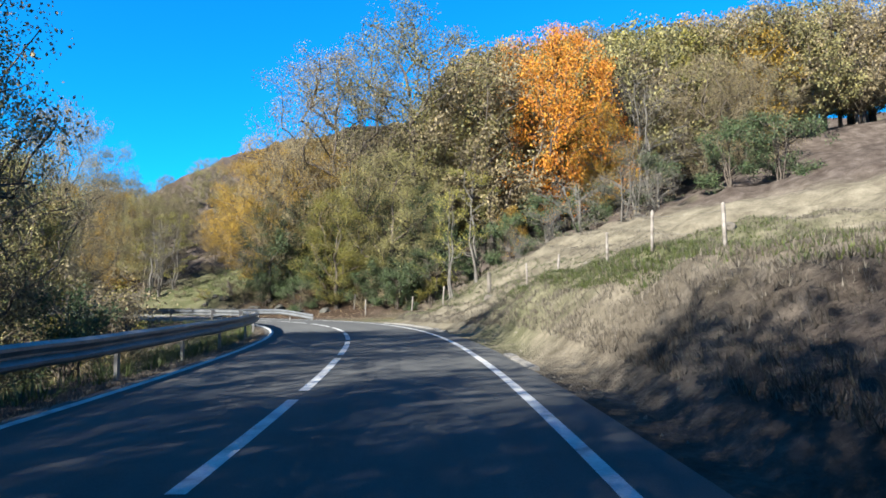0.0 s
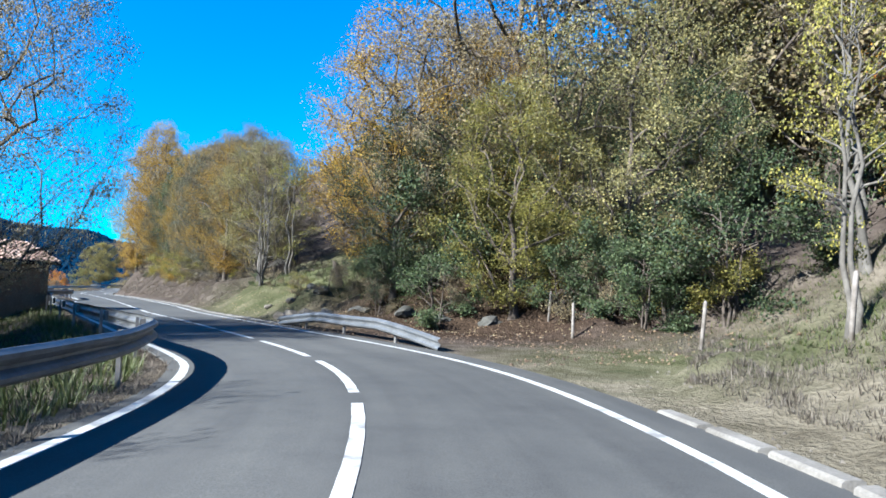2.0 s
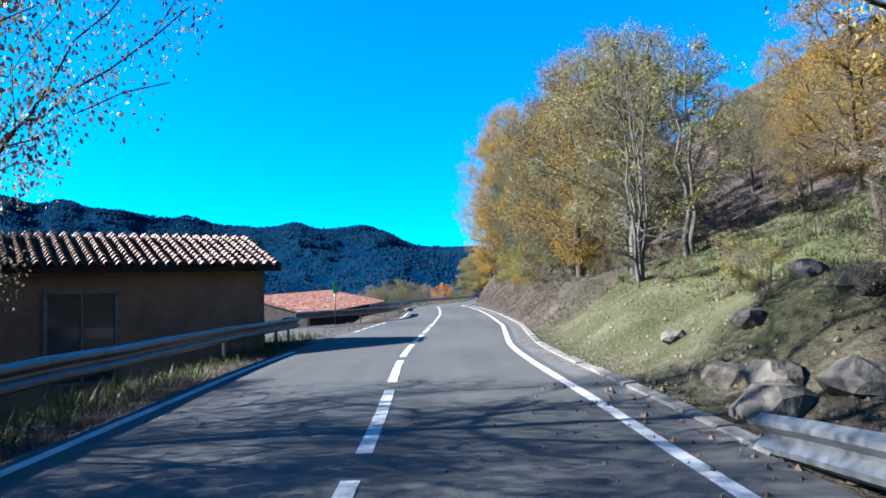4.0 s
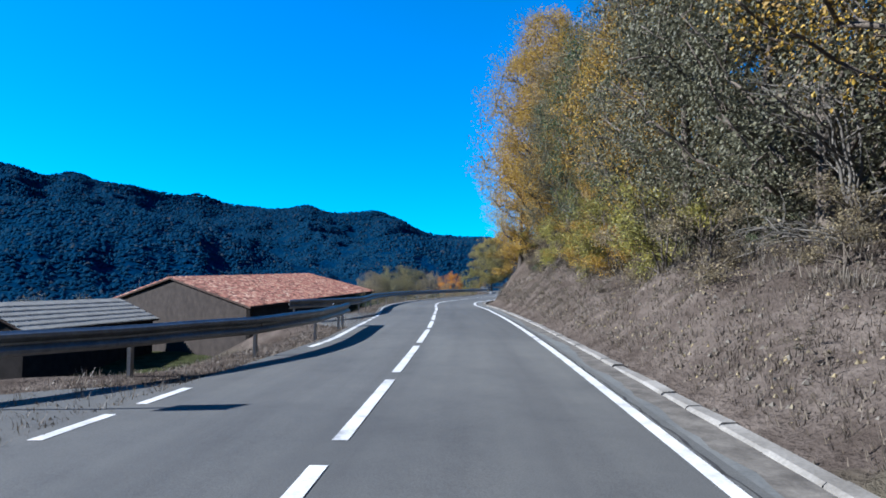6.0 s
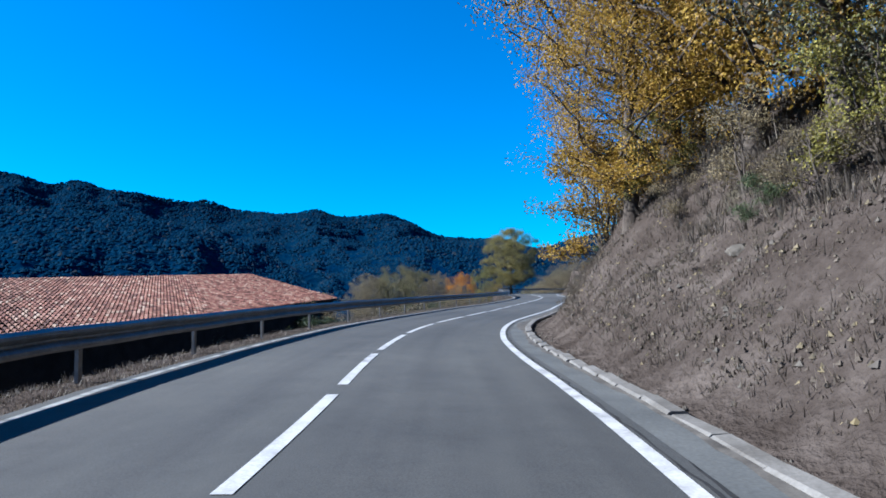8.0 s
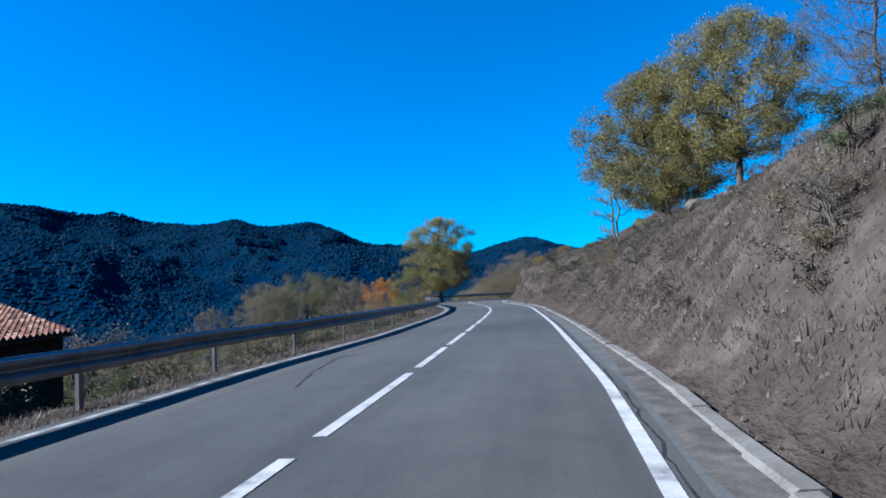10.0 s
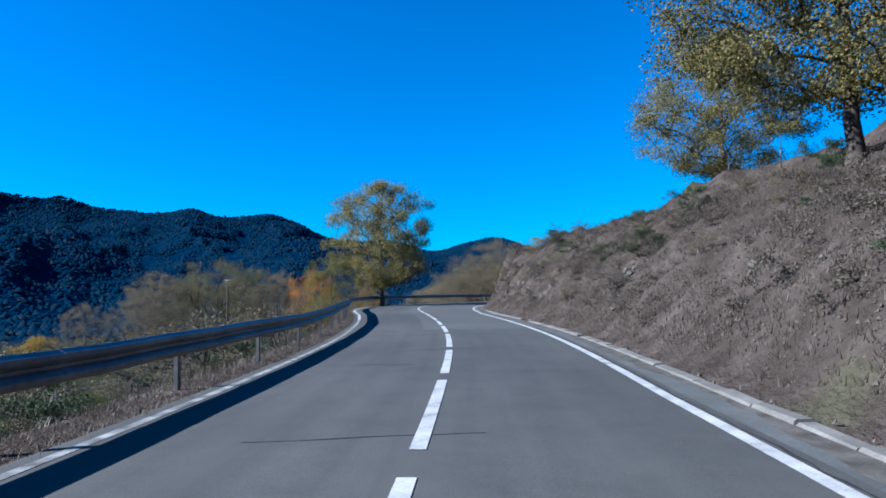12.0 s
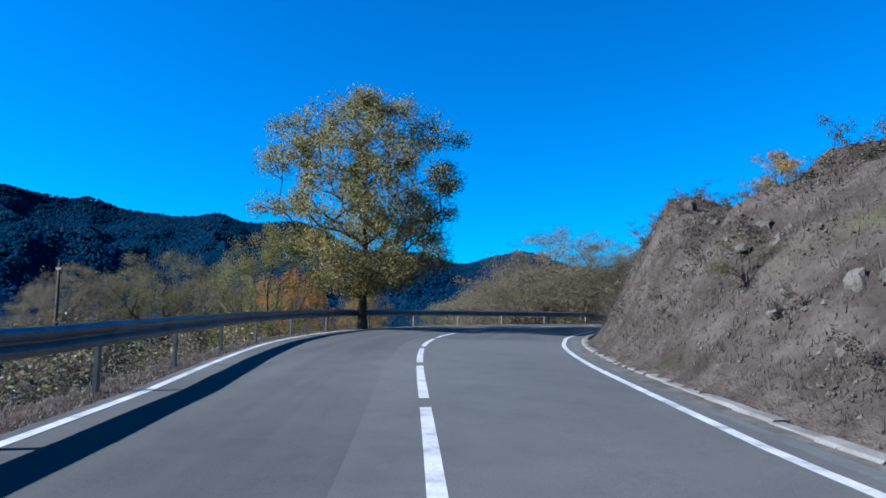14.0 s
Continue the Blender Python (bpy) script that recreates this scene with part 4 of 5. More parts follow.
# the wood on the slope beside the first bend
plant("orange_a", 10.6, 60.5, 20, 40, wide=0.9)
plant("oak_b", 3.6, 61.0, 17, 40, wide=0.8)
plant("yellow_a", 14.5, 59.0, 11, 300)
plant("oak_a", -3.0, 59.5, 23, 10)
plant("oak_b", -9.5, 57.5, 20, 80)
plant("lime_a", -8.6, 52.0, 9.5, 130)
plant("oak_b", -13.0, 55.5, 12.5, 200, label="old oak with long bare limbs and brown leaves")
plant("yellow_a", -15.5, 55.5, 13.5, 15)
plant("oak_b", -13.5, 64.0, 13, 15)
plant("yellow_a", -12.0, 61.0, 12, 115)
plant("yellow_a", -23.8, 72.6, 9.5, 15)
plant("oak_b", -19.5, 74.0, 10.5, 75)
plant("oak_a", -4.2, 53.2, 12, 260)
plant("sparse_b", 0.3, 41.2, 8.2, 60, wide=0.65)
plant("sparse_b", 2.4, 47.5, 9.0, 160)
plant("oak_b", 19.0, 72.0, 16, 120)
plant("bare_a", 17.5, 66.0, 15, 190)
plant("bare_a", 19.0, 60.0, 13, 33)
plant("bare_a", 15.5, 52.0, 6.5, 0)
plant("oak_b", 26.0, 64.0, 14, 210)
plant("sparse_a", 31.0, 66.0, 13, 110)
for x, y, h in ((22.5, 50.5, 4.6), (25.5, 49.0, 5.0), (2.5, 49.0, 3.4), (-1.0, 49.8, 4.0), (-4.6, 52.4, 3.2), (4.8, 47.0, 3.2), (8.0, 49.5, 3.6), (12.5, 52.5, 3.4), (18.0, 55.0, 4.2), (-11.5, 51.5, 2.6)):
    plant("bush_green", x, y, h, x * 40, group="evergreen undergrowth of the wood")
for x, y, h in ((7.0, 45.5, 3.2), (10.0, 46.8, 4.4), (13.0, 47.5, 3.8), (5.0, 44.2, 2.4), (16.5, 49.5, 3.4)):
    plant("thicket", x, y, h, x * 50, group="leafless thicket along the meadow")
plant("yellow_a", 5.4, 52.2, 4.6, 100)
FOREST = [("far_oak_a", 3), ("far_oak_b", 3), ("far_yellow_a", 1.6), ("far_lime_a", 1)]
_bag = [k for k, w in FOREST for _ in range(int(w * 5))]
for i in range(90):
    s, d = rnd.uniform(40, 73), rnd.uniform(22, 66)
    if at(s, d).y < 57 + 0.45 * max(at(s, d).x, 0):
        continue
    plant_sd(rnd.choice(_bag), s, d, rnd.uniform(14, 19), rnd.uniform(0, 360), group="trees of the wooded slope")
for s, d, k, h in ((70, 7.0, "bush_brown", 1.4), (68, 9.4, "bush_brown", 1.6), (71.5, 8.0, "bush_green", 2.2), (73.2, 7.4, "bush_brown", 1.5), (75.5, 7.8, "bush_brown", 1.2), (78, 6.6, "bush_lime", 0.9), (80, 7.2, "bush_brown", 1.0), (83, 6.8, "bush_brown", 0.9), (64.5, 12, "bush_green", 2.4), (61.5, 12.5, "bush_green", 2.6)):
    plant_sd(k, s, d, h, s * 29, group="undergrowth of the wooded slope")
for i in range(24):
    s, d = rnd.uniform(60, 74), rnd.uniform(11.5, 17)
    plant_sd(rnd.choice(["bush_green", "bush_green", "bush_brown", "bush_lime"]), s, d, rnd.uniform(1.4, 2.8), rnd.uniform(0, 360), group="undergrowth of the wooded slope")

# left of the first bend
plant("sparse_a", -25.2, 43.0, 15.5, 20, wide=0.72)
plant("lime_a", -24.2, 36.2, 11.3, 65, wide=0.8)
plant("lime_a", -24.5, 37.0, 9.5, 200)
plant("oak_b", -30.0, 34.0, 9.0, 100)
plant("lime_a", -33.0, 40.0, 9.0, 10)
plant("oak_a", -14.5, 13.0, 12.5, 50, wide=1.0)
plant("oak_b", -23.5, 27.0, 8.0, 50)
plant("oak_a", -18.3, 24.0, 10.5, 250, wide=1.05)
plant("oak_a", -35.0, 28.0, 19.0, 50)
plant("oak_b", -29.0, 28.5, 17.0, 90)
plant("oak_a", -27.0, 32.5, 13.5, 30)
plant("oak_a", -32.0, 24.0, 18.0, 10)
plant("oak_a", -38.0, 35.0, 9.0, 140)
plant("oak_a", -15.0, 5.0, 19.0, 150, wide=0.9)
for x, y, h in ((-21.0, 33.5, 1.6), (-18.5, 31.5, 1.3), (-23.5, 38.5, 2.0), (-14.0, 27.0, 1.1)):
    plant("bush_brown", x, y, h, x * 20)
# round the start, whose shade lies on the road
for s, d, k, h, w in ((11, -8.5, "oak_a", 15, 1.0), (5, -8, "oak_a", 19, 1.1), (-3, -8, "oak_a", 19, 1.1), (-12, -8, "oak_a", 19, 1.1), (29, -9.5, "oak_b", 16, 0.75), (34, -9.6, "oak_b", 10, 0.8), (8, -15, "oak_a", 20, 1.1), (-3, -15, "oak_a", 20, 1.1), (17, -11, "oak_b", 11, 1.0), (-22, -8, "oak_a", 16, 1.0), (8, -11.5, "oak_a", 18, 1.0), (1, -11, "oak_a", 20, 1.0), (-7, -11.5, "oak_a", 20, 1.15), (-16, -11, "oak_a", 17, 1.2), (3, -18, "lime_a", 18, 1.3), (-9, -18, "lime_a", 18, 1.3)):
    plant_sd(k, s, d, h, s * 23, w)

for s, d, k, h in ((36, -9.5, "bush_brown", 3.6), (40, -9, "bush_green", 3.4), (44, -9.5, "bush_brown", 4.0), (48, -9, "bush_brown", 3.4), (52, -10, "bush_lime", 3.2), (31, -8.5, "bush_green", 3.0), (27, -8, "bush_brown", 3.0)):
    plant_sd(k, s, d, h, s * 19, group="bushes below the first bend")
for i in range(46):
    x = 12 + i * 1.25
    plant(rnd.choice(_bag), x + rnd.uniform(-2, 2), 64 + 0.30 * x + rnd.uniform(0, 16), rnd.uniform(13, 18), rnd.uniform(0, 360), group="trees of the wooded slope")

# group of trees on the bank past the farm
for s, d, k, h, w in ((99, 7.4, "yellow_a", 11.5, 0.95), (105.5, 8.2, "grey_a", 12.0, 1.0), (109.5, 9.0, "grey_a", 12.5, 1.0), (95, 8.8, "oak_a", 10.5, 0.9), (101, 9.5, "oak_b", 12.5, 0.9), (112, 7.8, "grey_a", 11.5, 0.9), (116, 8.6, "yellow_a", 13.5, 0.9), (93, 8.4, "sparse_b", 9.0, 1.2), (89, 7.6, "bare_a", 7.5, 0.7), (96, 10.5, "oak_b", 10.5, 1.0), (90.5, 10, "sparse_b", 8.5, 1.0), (103, 11.5, "oak_b", 11, 1.0),
                      (121, 10.0, "oak_b", 13.5, 0.9), (124.5, 9.5, "ever_a", 13.0, 0.9), (129.6, 8.6, "ever_a", 12.0, 0.75), (131, 11.0, "yellow_a", 13.0, 1.0), (136, 10.4, "oak_b", 13.0, 1.0), (114, 12.5, "grey_a", 13.5, 1.0), (119, 14, "oak_b", 14, 1.1), (129, 15, "oak_a", 14, 1.1), (138, 14, "yellow_a", 13, 1.0),
                      (140.5, 8.6, "yellow_a", 17.0, 0.9), (145.5, 8.0, "yellow_a", 19.0, 0.9), (150.5, 9.7, "yellow_a", 20.0, 0.85), (148.5, 7.0, "yellow_a", 8.5, 1.3), (136.5, 8.5, "yellow_a", 15.0, 0.95), (143.5, 6.4, "yellow_a", 9.5, 1.2), (134, 8.4, "grey_a", 11.0, 0.9)):
    plant_sd(k, s, d, h, s * 31, w)
for s, d, k, h in ((149.8, 6.3, "bush_yellow", 3.4), (147.0, 6.2, "bush_yellow", 3.2), (116.3, 6.6, "bush_yellow", 1.9), (118.2, 6.9, "bush_lime", 2.6), (123.5, 7.0, "bush_yellow", 2.2), (125.5, 8.6, "yellow_a", 5.5), (127, 6.8, "bush_lime", 2.0), (120, 7.2, "bush_brown", 2.2), (117, 7.0, "bush_lime", 2.4), (113.5, 6.6, "bush_brown", 2.0), (131, 8, "bush_brown", 2.0), (134, 7.6, "bush_lime", 1.8), (110, 6.4, "bush_lime", 2.2), (138, 7.4, "bush_brown", 1.8), (106, 6, "bush_brown", 1.6), (143, 7.0, "bush_lime", 1.6), (104, 8, "thicket", 3.0), (129, 9, "thicket", 3.4)):
    plant_sd(k, s, d, h, s * 47)
for s, d, k, h in ((70.5, 14.5, "yellow_a", 11), (66.5, 14.5, "ever_a", 9), (70, 11.5, "ever_a", 8), (62.5, 17, "ever_a", 8), (84, 20, "oak_a", 10), (71.0, 8.3, "ever_a", 8.5), (69.6, 10.5, "bush_green", 4.6), (72, 8.2, "bush_brown", 1.2), (74.5, 6.6, "bush_brown", 1.1), (76.5, 6.0, "bush_brown", 0.9), (88, 17, "thicket", 4.0), (85, 15, "bush_brown", 2.4), (92, 15, "bush_brown", 2.2)):
    plant_sd(k, s, d, h, s * 13)

for s, d, k, h in ((79, 25, "oak_b", 8.0), (83, 28, "yellow_a", 9.0), (87, 31, "oak_b", 9.5), (91, 33, "yellow_a", 9.0), (95, 34, "oak_a", 9.5), (78, 32, "oak_a", 11.0), (85, 38, "oak_b", 12.0), (93, 42, "oak_a", 12.0), (101, 40, "oak_b", 12.0), (99, 26, "oak_b", 7.5), (106, 23, "oak_b", 6.0), (111, 25, "yellow_a", 6.5), (117, 25, "oak_b", 7.0), (123, 28, "oak_a", 7.5), (128, 30, "oak_b", 7.5), (134, 31, "oak_b", 8.0), (114, 31, "oak_a", 8.0), (120, 34, "oak_b", 8.0), (131, 37, "oak_a", 9.0)):
    plant_sd(k, s, d, h, s * 17, group="trees along the crest of the grass slope")
# open slope
plant("sparse_b", -98.4, 134.1, 5.5, 130)
plant("willow_a", -107.1, 157.5, 14.5, 120, wide=1.15)
plant("willow_a", -99.8, 154.6, 14.0, 20, wide=1.0)
plant("willow_a", -122.3, 187.0, 15.5, 300, wide=1.1)
plant("sparse_a", -87.5, 139.0, 9.5, 300)
plant("oak_b", -86.0, 152.0, 9.0, 200)
# the lone tree in the bend and the copse behind
plant("lone_oak", -152.6, 174.0, 12.9, 75, wide=1.05)
plant_top("lime_a", -156.5, 170.5, 5.6, 40, 0.9, label="low spreading tree with olive and yellow leaves")
for x, y, k, top, w in ((-210, 175.6, "oak_b", 5.4, 1.0), (-204, 171, "sparse_a", 3.0, 1.0), (-209.6, 186.4, "oak_a", 8.0, 1.1), (-214, 181, "oak_b", 4.5, 1.0), (-211.3, 193.8, "oak_a", 6.8, 1.0), (-205, 197, "sparse_a", 6.0, 0.9), (-200, 190, "oak_b", 3.4, 1.0),
                        (-194.1, 195.8, "orange_a", 5.2, 0.9), (-189, 191, "sparse_a", 2.5, 1.0), (-184, 199, "oak_b", 3.2, 1.0), (-176, 192, "yellow_a", 2.2, 1.0), (-219, 168, "oak_b", 0.5, 1.0), (-222, 188, "oak_a", 5.0, 1.0), (-223, 199, "oak_b", 5.5, 1.0), (-170, 183, "oak_b", 1.0, 0.9)):
    plant_top(k, x, y, top, x * 7, w, group="trees of the copse below the road")
for x, y, k, h in ((-217.1, 160.2, "bush_yellow", 5.6), (-213, 173.8, "bush_yellow", 3.0), (-221, 152, "bush_brown", 4.5), (-215, 166, "bush_brown", 4.2), (-225, 165, "bush_brown", 4.5), (-212, 150, "thicket", 4.0), (-228, 158, "bush_brown", 4.5), (-205, 164, "bush_brown", 4.5), (-224, 143, "bush_brown", 5.0), (-214, 140, "bush_lime", 4.0),
                   (-204, 133, "bush_brown", 4.2), (-230, 136, "bush_brown", 5.0), (-196, 152, "bush_brown", 3.4), (-188, 166, "bush_brown", 3.4), (-180, 173, "bush_lime", 3.4), (-192, 178, "bush_brown", 4.0), (-166, 160, "thicket", 3.6), (-158, 150, "bush_brown", 2.6), (-173, 166, "bush_brown", 3.4), (-150, 141, "thicket", 2.6)):
    plant(k, x, y, h, x * 7, group="bushes along the valley fields")
for i in range(60):
    q = at(rnd.uniform(150, 240), -rnd.uniform(26, 120))
    if math.hypot(q.x + 105, q.y - 88) < 34:
        continue
    plant(rnd.choice(["bush_brown", "bush_brown", "thicket", "bush_green", "bush_lime"]), q.x, q.y, rnd.uniform(2.5, 5.0), rnd.uniform(0, 360), None, 1.3, group="bushes along the valley fields")
br = random.Random(51)
for i in range(42):
    s = br.uniform(160, 252)
    q = at(s, -float(left_line(s)) - br.uniform(2.6, 15.0))
    plant_top(br.choice(["bush_brown", "bush_brown", "thicket", "thicket", "bush_green"]), q.x, q.y, max(br.uniform(-1.8, -0.2), land_at(q.x, q.y) + 0.7), br.uniform(0, 360), 1.3, group="bushes on the slope below the rail")
for x, y, k, top in ((-175.2, 207.1, "oak_b", 2.4), (-170.8, 206.9, "oak_b", 3.7), (-165.5, 206.1, "oak_b", 4.8), (-159.3, 203.1, "sparse_a", 8.9), (-162.5, 209, "oak_b", 5.5), (-159.3, 207.9, "oak_b", 4.3), (-156.7, 209.2, "oak_b", 5.6), (-151.5, 207, "oak_a", 5.8), (-158, 215.3, "oak_a", 6.4), (-142.6, 191.9, "yellow_a", 8.0), (-179, 209, "oak_a", 2.0), (-168, 212, "sparse_a", 6.5), (-154.5, 203.5, "sparse_a", 7.4), (-164, 203, "sparse_a", 6.2)):
    plant_top(k, x, y, top, x * 9, 1.5, group="trees beyond the bend")


# ---- houses ----
def slab(name, corners, thick, mat):
    """A plate with the four corners of its upper face."""
    bm = bmesh.new()
    a = [Vector(c) for c in corners]
    n = (a[1] - a[0]).cross(a[3] - a[0]).normalized()
    if n.z < 0:
        n = -n
    hi = [bm.verts.new(p) for p in a]
    lo = [bm.verts.new(p - n * thick) for p in a]
    bm.faces.new(hi)
    bm.faces.new(lo[::-1])
    for i in range(4):
        j = (i + 1) % 4
        bm.faces.new((hi[i], lo[i], lo[j], hi[j]))
    bmesh.ops.recalc_face_normals(bm, faces=bm.faces)
    return bm_mesh(name, bm, mat)


def tiled_slope(a, b, c, e, pitch, mat, rows_):
    """Barrel tiles over a roof slope with the eave a-b and the ridge e-c (above a and b): curved courses that step over one another."""
    a, b, c, e = (Vector(p) for p in (a, b, c, e))
    n = (b - a).cross(e - a).normalized()
    if n.z < 0:
        n = -n
    cols = max(1, int((b - a).length / pitch))
    verts, faces = [], []
    arc = [(-0.5, 0.0), (-0.36, 0.5), (-0.12, 0.95), (0.12, 0.95), (0.36, 0.5), (0.5, 0.0)]
    rr = random.Random(3)
    for i in range(cols):
        for j in range(rows_):
            v0, v1 = j / rows_, (j + 1.12) / rows_
            base = len(verts)
            jig = rr.uniform(-0.015, 0.015)
            for v, lift, k in ((v0, 0.085, 1.05), (min(v1, 1.0), 0.01, 0.85)):
                for ux, uz in arc:
                    u = (i + 0.5 + ux * k * 0.66) / cols
                    p = a.lerp(b, u).lerp(e.lerp(c, u), v)
                    verts.append(p + n * (lift + uz * pitch * 0.42 + jig))
            faces += [(base + q, base + q + 1, base + 7 + q, base + 6 + q) for q in range(5)]
    me = mesh_object("roof_tiles", verts, faces, mat)
    return me


def gable_house(label, e0, g, u, eave, ridge, base, tile_mat, pitch, rows_, rise=0.0, wall_mat=None):
    """e0: a corner in plan; g: along the gable; u: along the ridge; heights of eave, ridge and foot; rise: how much the roof climbs along the ridge."""
    h = thing("farmhouse", pose(e0[0], e0[1], base), label, "house")
    e0, g, u = Vector((*e0, 0)), Vector((*g, 0)), Vector((*u, 0))
    inv = Matrix.Translation((-e0.x, -e0.y, -base))
    Z = Vector((0, 0, 1))
    in_g, in_u = g.normalized() * 0.4, u.normalized() * 0.4
    c = [e0 + in_g + in_u, e0 + g - in_g + in_u, e0 + g - in_g + u - in_u, e0 + in_g + u - in_u]
    up = [0.0, 0.0, rise, rise]
    for i in range(4):
        a, b = c[i], c[(i + 1) % 4]
        bm = bmesh.new()
        t = (b - a).normalized()
        nin = Vector((-t.y, t.x, 0))
        if nin.dot((c[0] + c[2]) / 2 - a) < 0:
            nin = -nin
        gable = i % 2 == 0
        prof = [a + Z * base, b + Z * base, b + Z * (eave - 0.05 + up[(i + 1) % 4])] + ([(a + b) / 2 + Z * (ridge - 0.15 + up[i])] if gable else []) + [a + Z * (eave - 0.05 + up[i])]
        o1 = [bm.verts.new(p) for p in prof]
        o2 = [bm.verts.new(p + nin * 0.35) for p in prof]
        bm.faces.new(o1)
        bm.faces.new(o2[::-1])
        for k in range(len(prof)):
            j = (k + 1) % len(prof)
            bm.faces.new((o1[k], o2[k], o2[j], o1[j]))
        bmesh.ops.recalc_face_normals(bm, faces=bm.faces)
        bm.transform(inv)
        part("wall", bm_mesh("wall", bm, wall_mat or M_WALL), h)
    r0, r1 = e0 + g / 2 + Z * ridge, e0 + g / 2 + u + Z * (ridge + rise)
    for a, b in ((e0, e0 + u), (e0 + g + u, e0 + g)):
        ra, rb = (r0, r1) if a == e0 else (r1, r0)
        ea, eb = (eave, eave + rise) if a == e0 else (eave + rise, eave)
        me = slab("roof", [a + Z * ea, b + Z * eb, rb, ra], 0.12, M_PAN)
        me.transform(inv)
        rf = part("roof", me, h, "low-pitched roof of barrel tiles")
        tm = tiled_slope(a + Z * ea, b + Z * eb, rb, ra, pitch, tile_mat, rows_)
        tm.transform(inv)
        part("tiles", tm, rf)
    return h


def opening(house, m, w, h, depth, label, kind="window"):
    """A framed opening set into a wall; m: the pose of its lower middle, with y pointing out of the wall."""
    inv = house.matrix_world.inverted()
    bm = bmesh.new()
    for x, z, sx, sz in ((-w / 2, h / 2, 0.1, h), (w / 2, h / 2, 0.1, h), (0, 0, w + 0.1, 0.1), (0, h, w + 0.1, 0.1), (0, h / 2, 0.06, h)):
        bmesh.ops.create_cube(bm, size=1, matrix=m @ Matrix.Translation((x, 0.02, z)) @ Matrix.Diagonal((sx, depth, sz, 1)))
    bm.transform(inv)
    f = part(kind, bm_mesh(kind, bm, M_WOOD), house, label)
    bm = bmesh.new()
    bmesh.ops.create_cube(bm, size=1, matrix=m @ Matrix.Translation((0, -0.01, h / 2)) @ Matrix.Diagonal((w, 0.05, h, 1)))
    bm.transform(inv)
    part("pane", bm_mesh("pane", bm, M_GLASS), f)


gable_house("large farmhouse with a weathered red barrel-tile roof below the road", (-88.0, 84.4), (-31.5, -3.8), (-24.0, 28.2), -0.55, 2.0, -7.5, M_TILE, 0.34, 30, 1.0, M_SHADED_WALL)
house = gable_house("low ochre farm building with a pinkish tile roof beside the road", (-33.2, 53.35), (-5.4, 0.28), (-0.8, -15.4), 2.38, 3.45, -2.2, M_TILE_PALE, 0.3, 12)
gable_house("low shed with a grey corrugated roof", (-104.5, 81.8), (-6.4, -6.0), (12.5, -13.0), -2.2, -0.2, -7.0, M_GREY_TILE, 0.3, 6, 0.0, M_SHADED_WALL)


def wall_pose(house_corner, g, u, along, height, which):
    """A pose on a wall of a house, its y pointing outwards."""
    c, g, u = Vector((*house_corner, 0)), Vector((*g, 0)), Vector((*u, 0))
    t = (u if which == "eave" else g).normalized()
    out = Vector((t.y, -t.x, 0))
    if out.dot(-(g if which == "eave" else u)) < 0:
        out = -out
    base = c + t * along + (g if which == "eave" else u).normalized() * 0.4
    x_axis = out.cross(Vector((0, 0, 1))) * -1
    m = Matrix((( x_axis.x, out.x, 0, base.x), (x_axis.y, out.y, 0, base.y), (0, 0, 1, height), (0, 0, 0, 1)))
    return m


opening(house, wall_pose((-33.2, 53.35), (-5.4, 0.28), (-0.8, -15.4), 5.2, -0.5, "eave"), 1.6, 2.3, 0.12, "grey wooden double doors under a dark lintel", "barn_door")


# ---- small things by the road ----
def post_bm(points, radius, sides=6):
    bm = bmesh.new()
    rings = []
    for k, (p, r) in enumerate(zip(points, radius)):
        rings.append([bm.verts.new((p[0] + r * math.cos(6.283 * i / sides), p[1] + r * math.sin(6.283 * i / sides), p[2])) for i in range(sides)])
        if k:
            for i in range(sides):
                j = (i + 1) % sides
                bm.faces.new((rings[-2][i], rings[-2][j], rings[-1][j], rings[-1][i]))
    bm.faces.new(rings[-1])
    bm.faces.new(rings[0][::-1])
    return bm


FENCE_ME = bm_mesh("fence_post", post_bm([(0, 0, -0.3), (0.01, 0, 0.5), (0.03, 0.01, 1.15), (0.03, 0.01, 1.2)], [0.055, 0.05, 0.048, 0.02]), M_WOOD, True)
STONE_POST_ME = bm_mesh("stone_post", post_bm([(0, 0, -0.3), (0.0, 0, 0.35), (0.03, 0.02, 0.8), (0.05, 0.02, 1.1), (0.05, 0.02, 1.16)], [0.13, 0.12, 0.12, 0.10, 0.05], 7), M_ROCK)


def fence_post(x, y, tilt, me, label):
    o = tagged(new("fence_post", me), label, "fence post", "posts of the meadow fence")
    o.matrix_world = pose(x, y, land_at(x, y), tilt, tilt * 0.6, x * 50)
    return o


fence = []
for k, (s, d) in enumerate(((33, 9.2), (36.5, 9.0), (40.5, 9.4), (44, 9.0), (47.5, 9.4), (54, 8.6), (57.5, 9.4), (62.2, 10.2), (64.5, 11.5))):
    p = at(s, d)
    fence.append(fence_post(p.x, p.y, (k % 3 - 1) * 4.0, FENCE_ME, "weathered wooden fence post in the meadow"))
fence_post(2.5, 36.3, 3.0, STONE_POST_ME, "pale stone gatepost in dry grass")


def wire_mesh(a, b):
    verts, faces = [], []
    pts = [a.lerp(b, k / 4) - Vector((0, 0, 0.06 * math.sin(k / 4 * math.pi))) for k in range(5)]
    tube(verts, faces, pts, [0.004] * 5, 3)
    return mesh_object("wire", verts, faces, M_RUST)


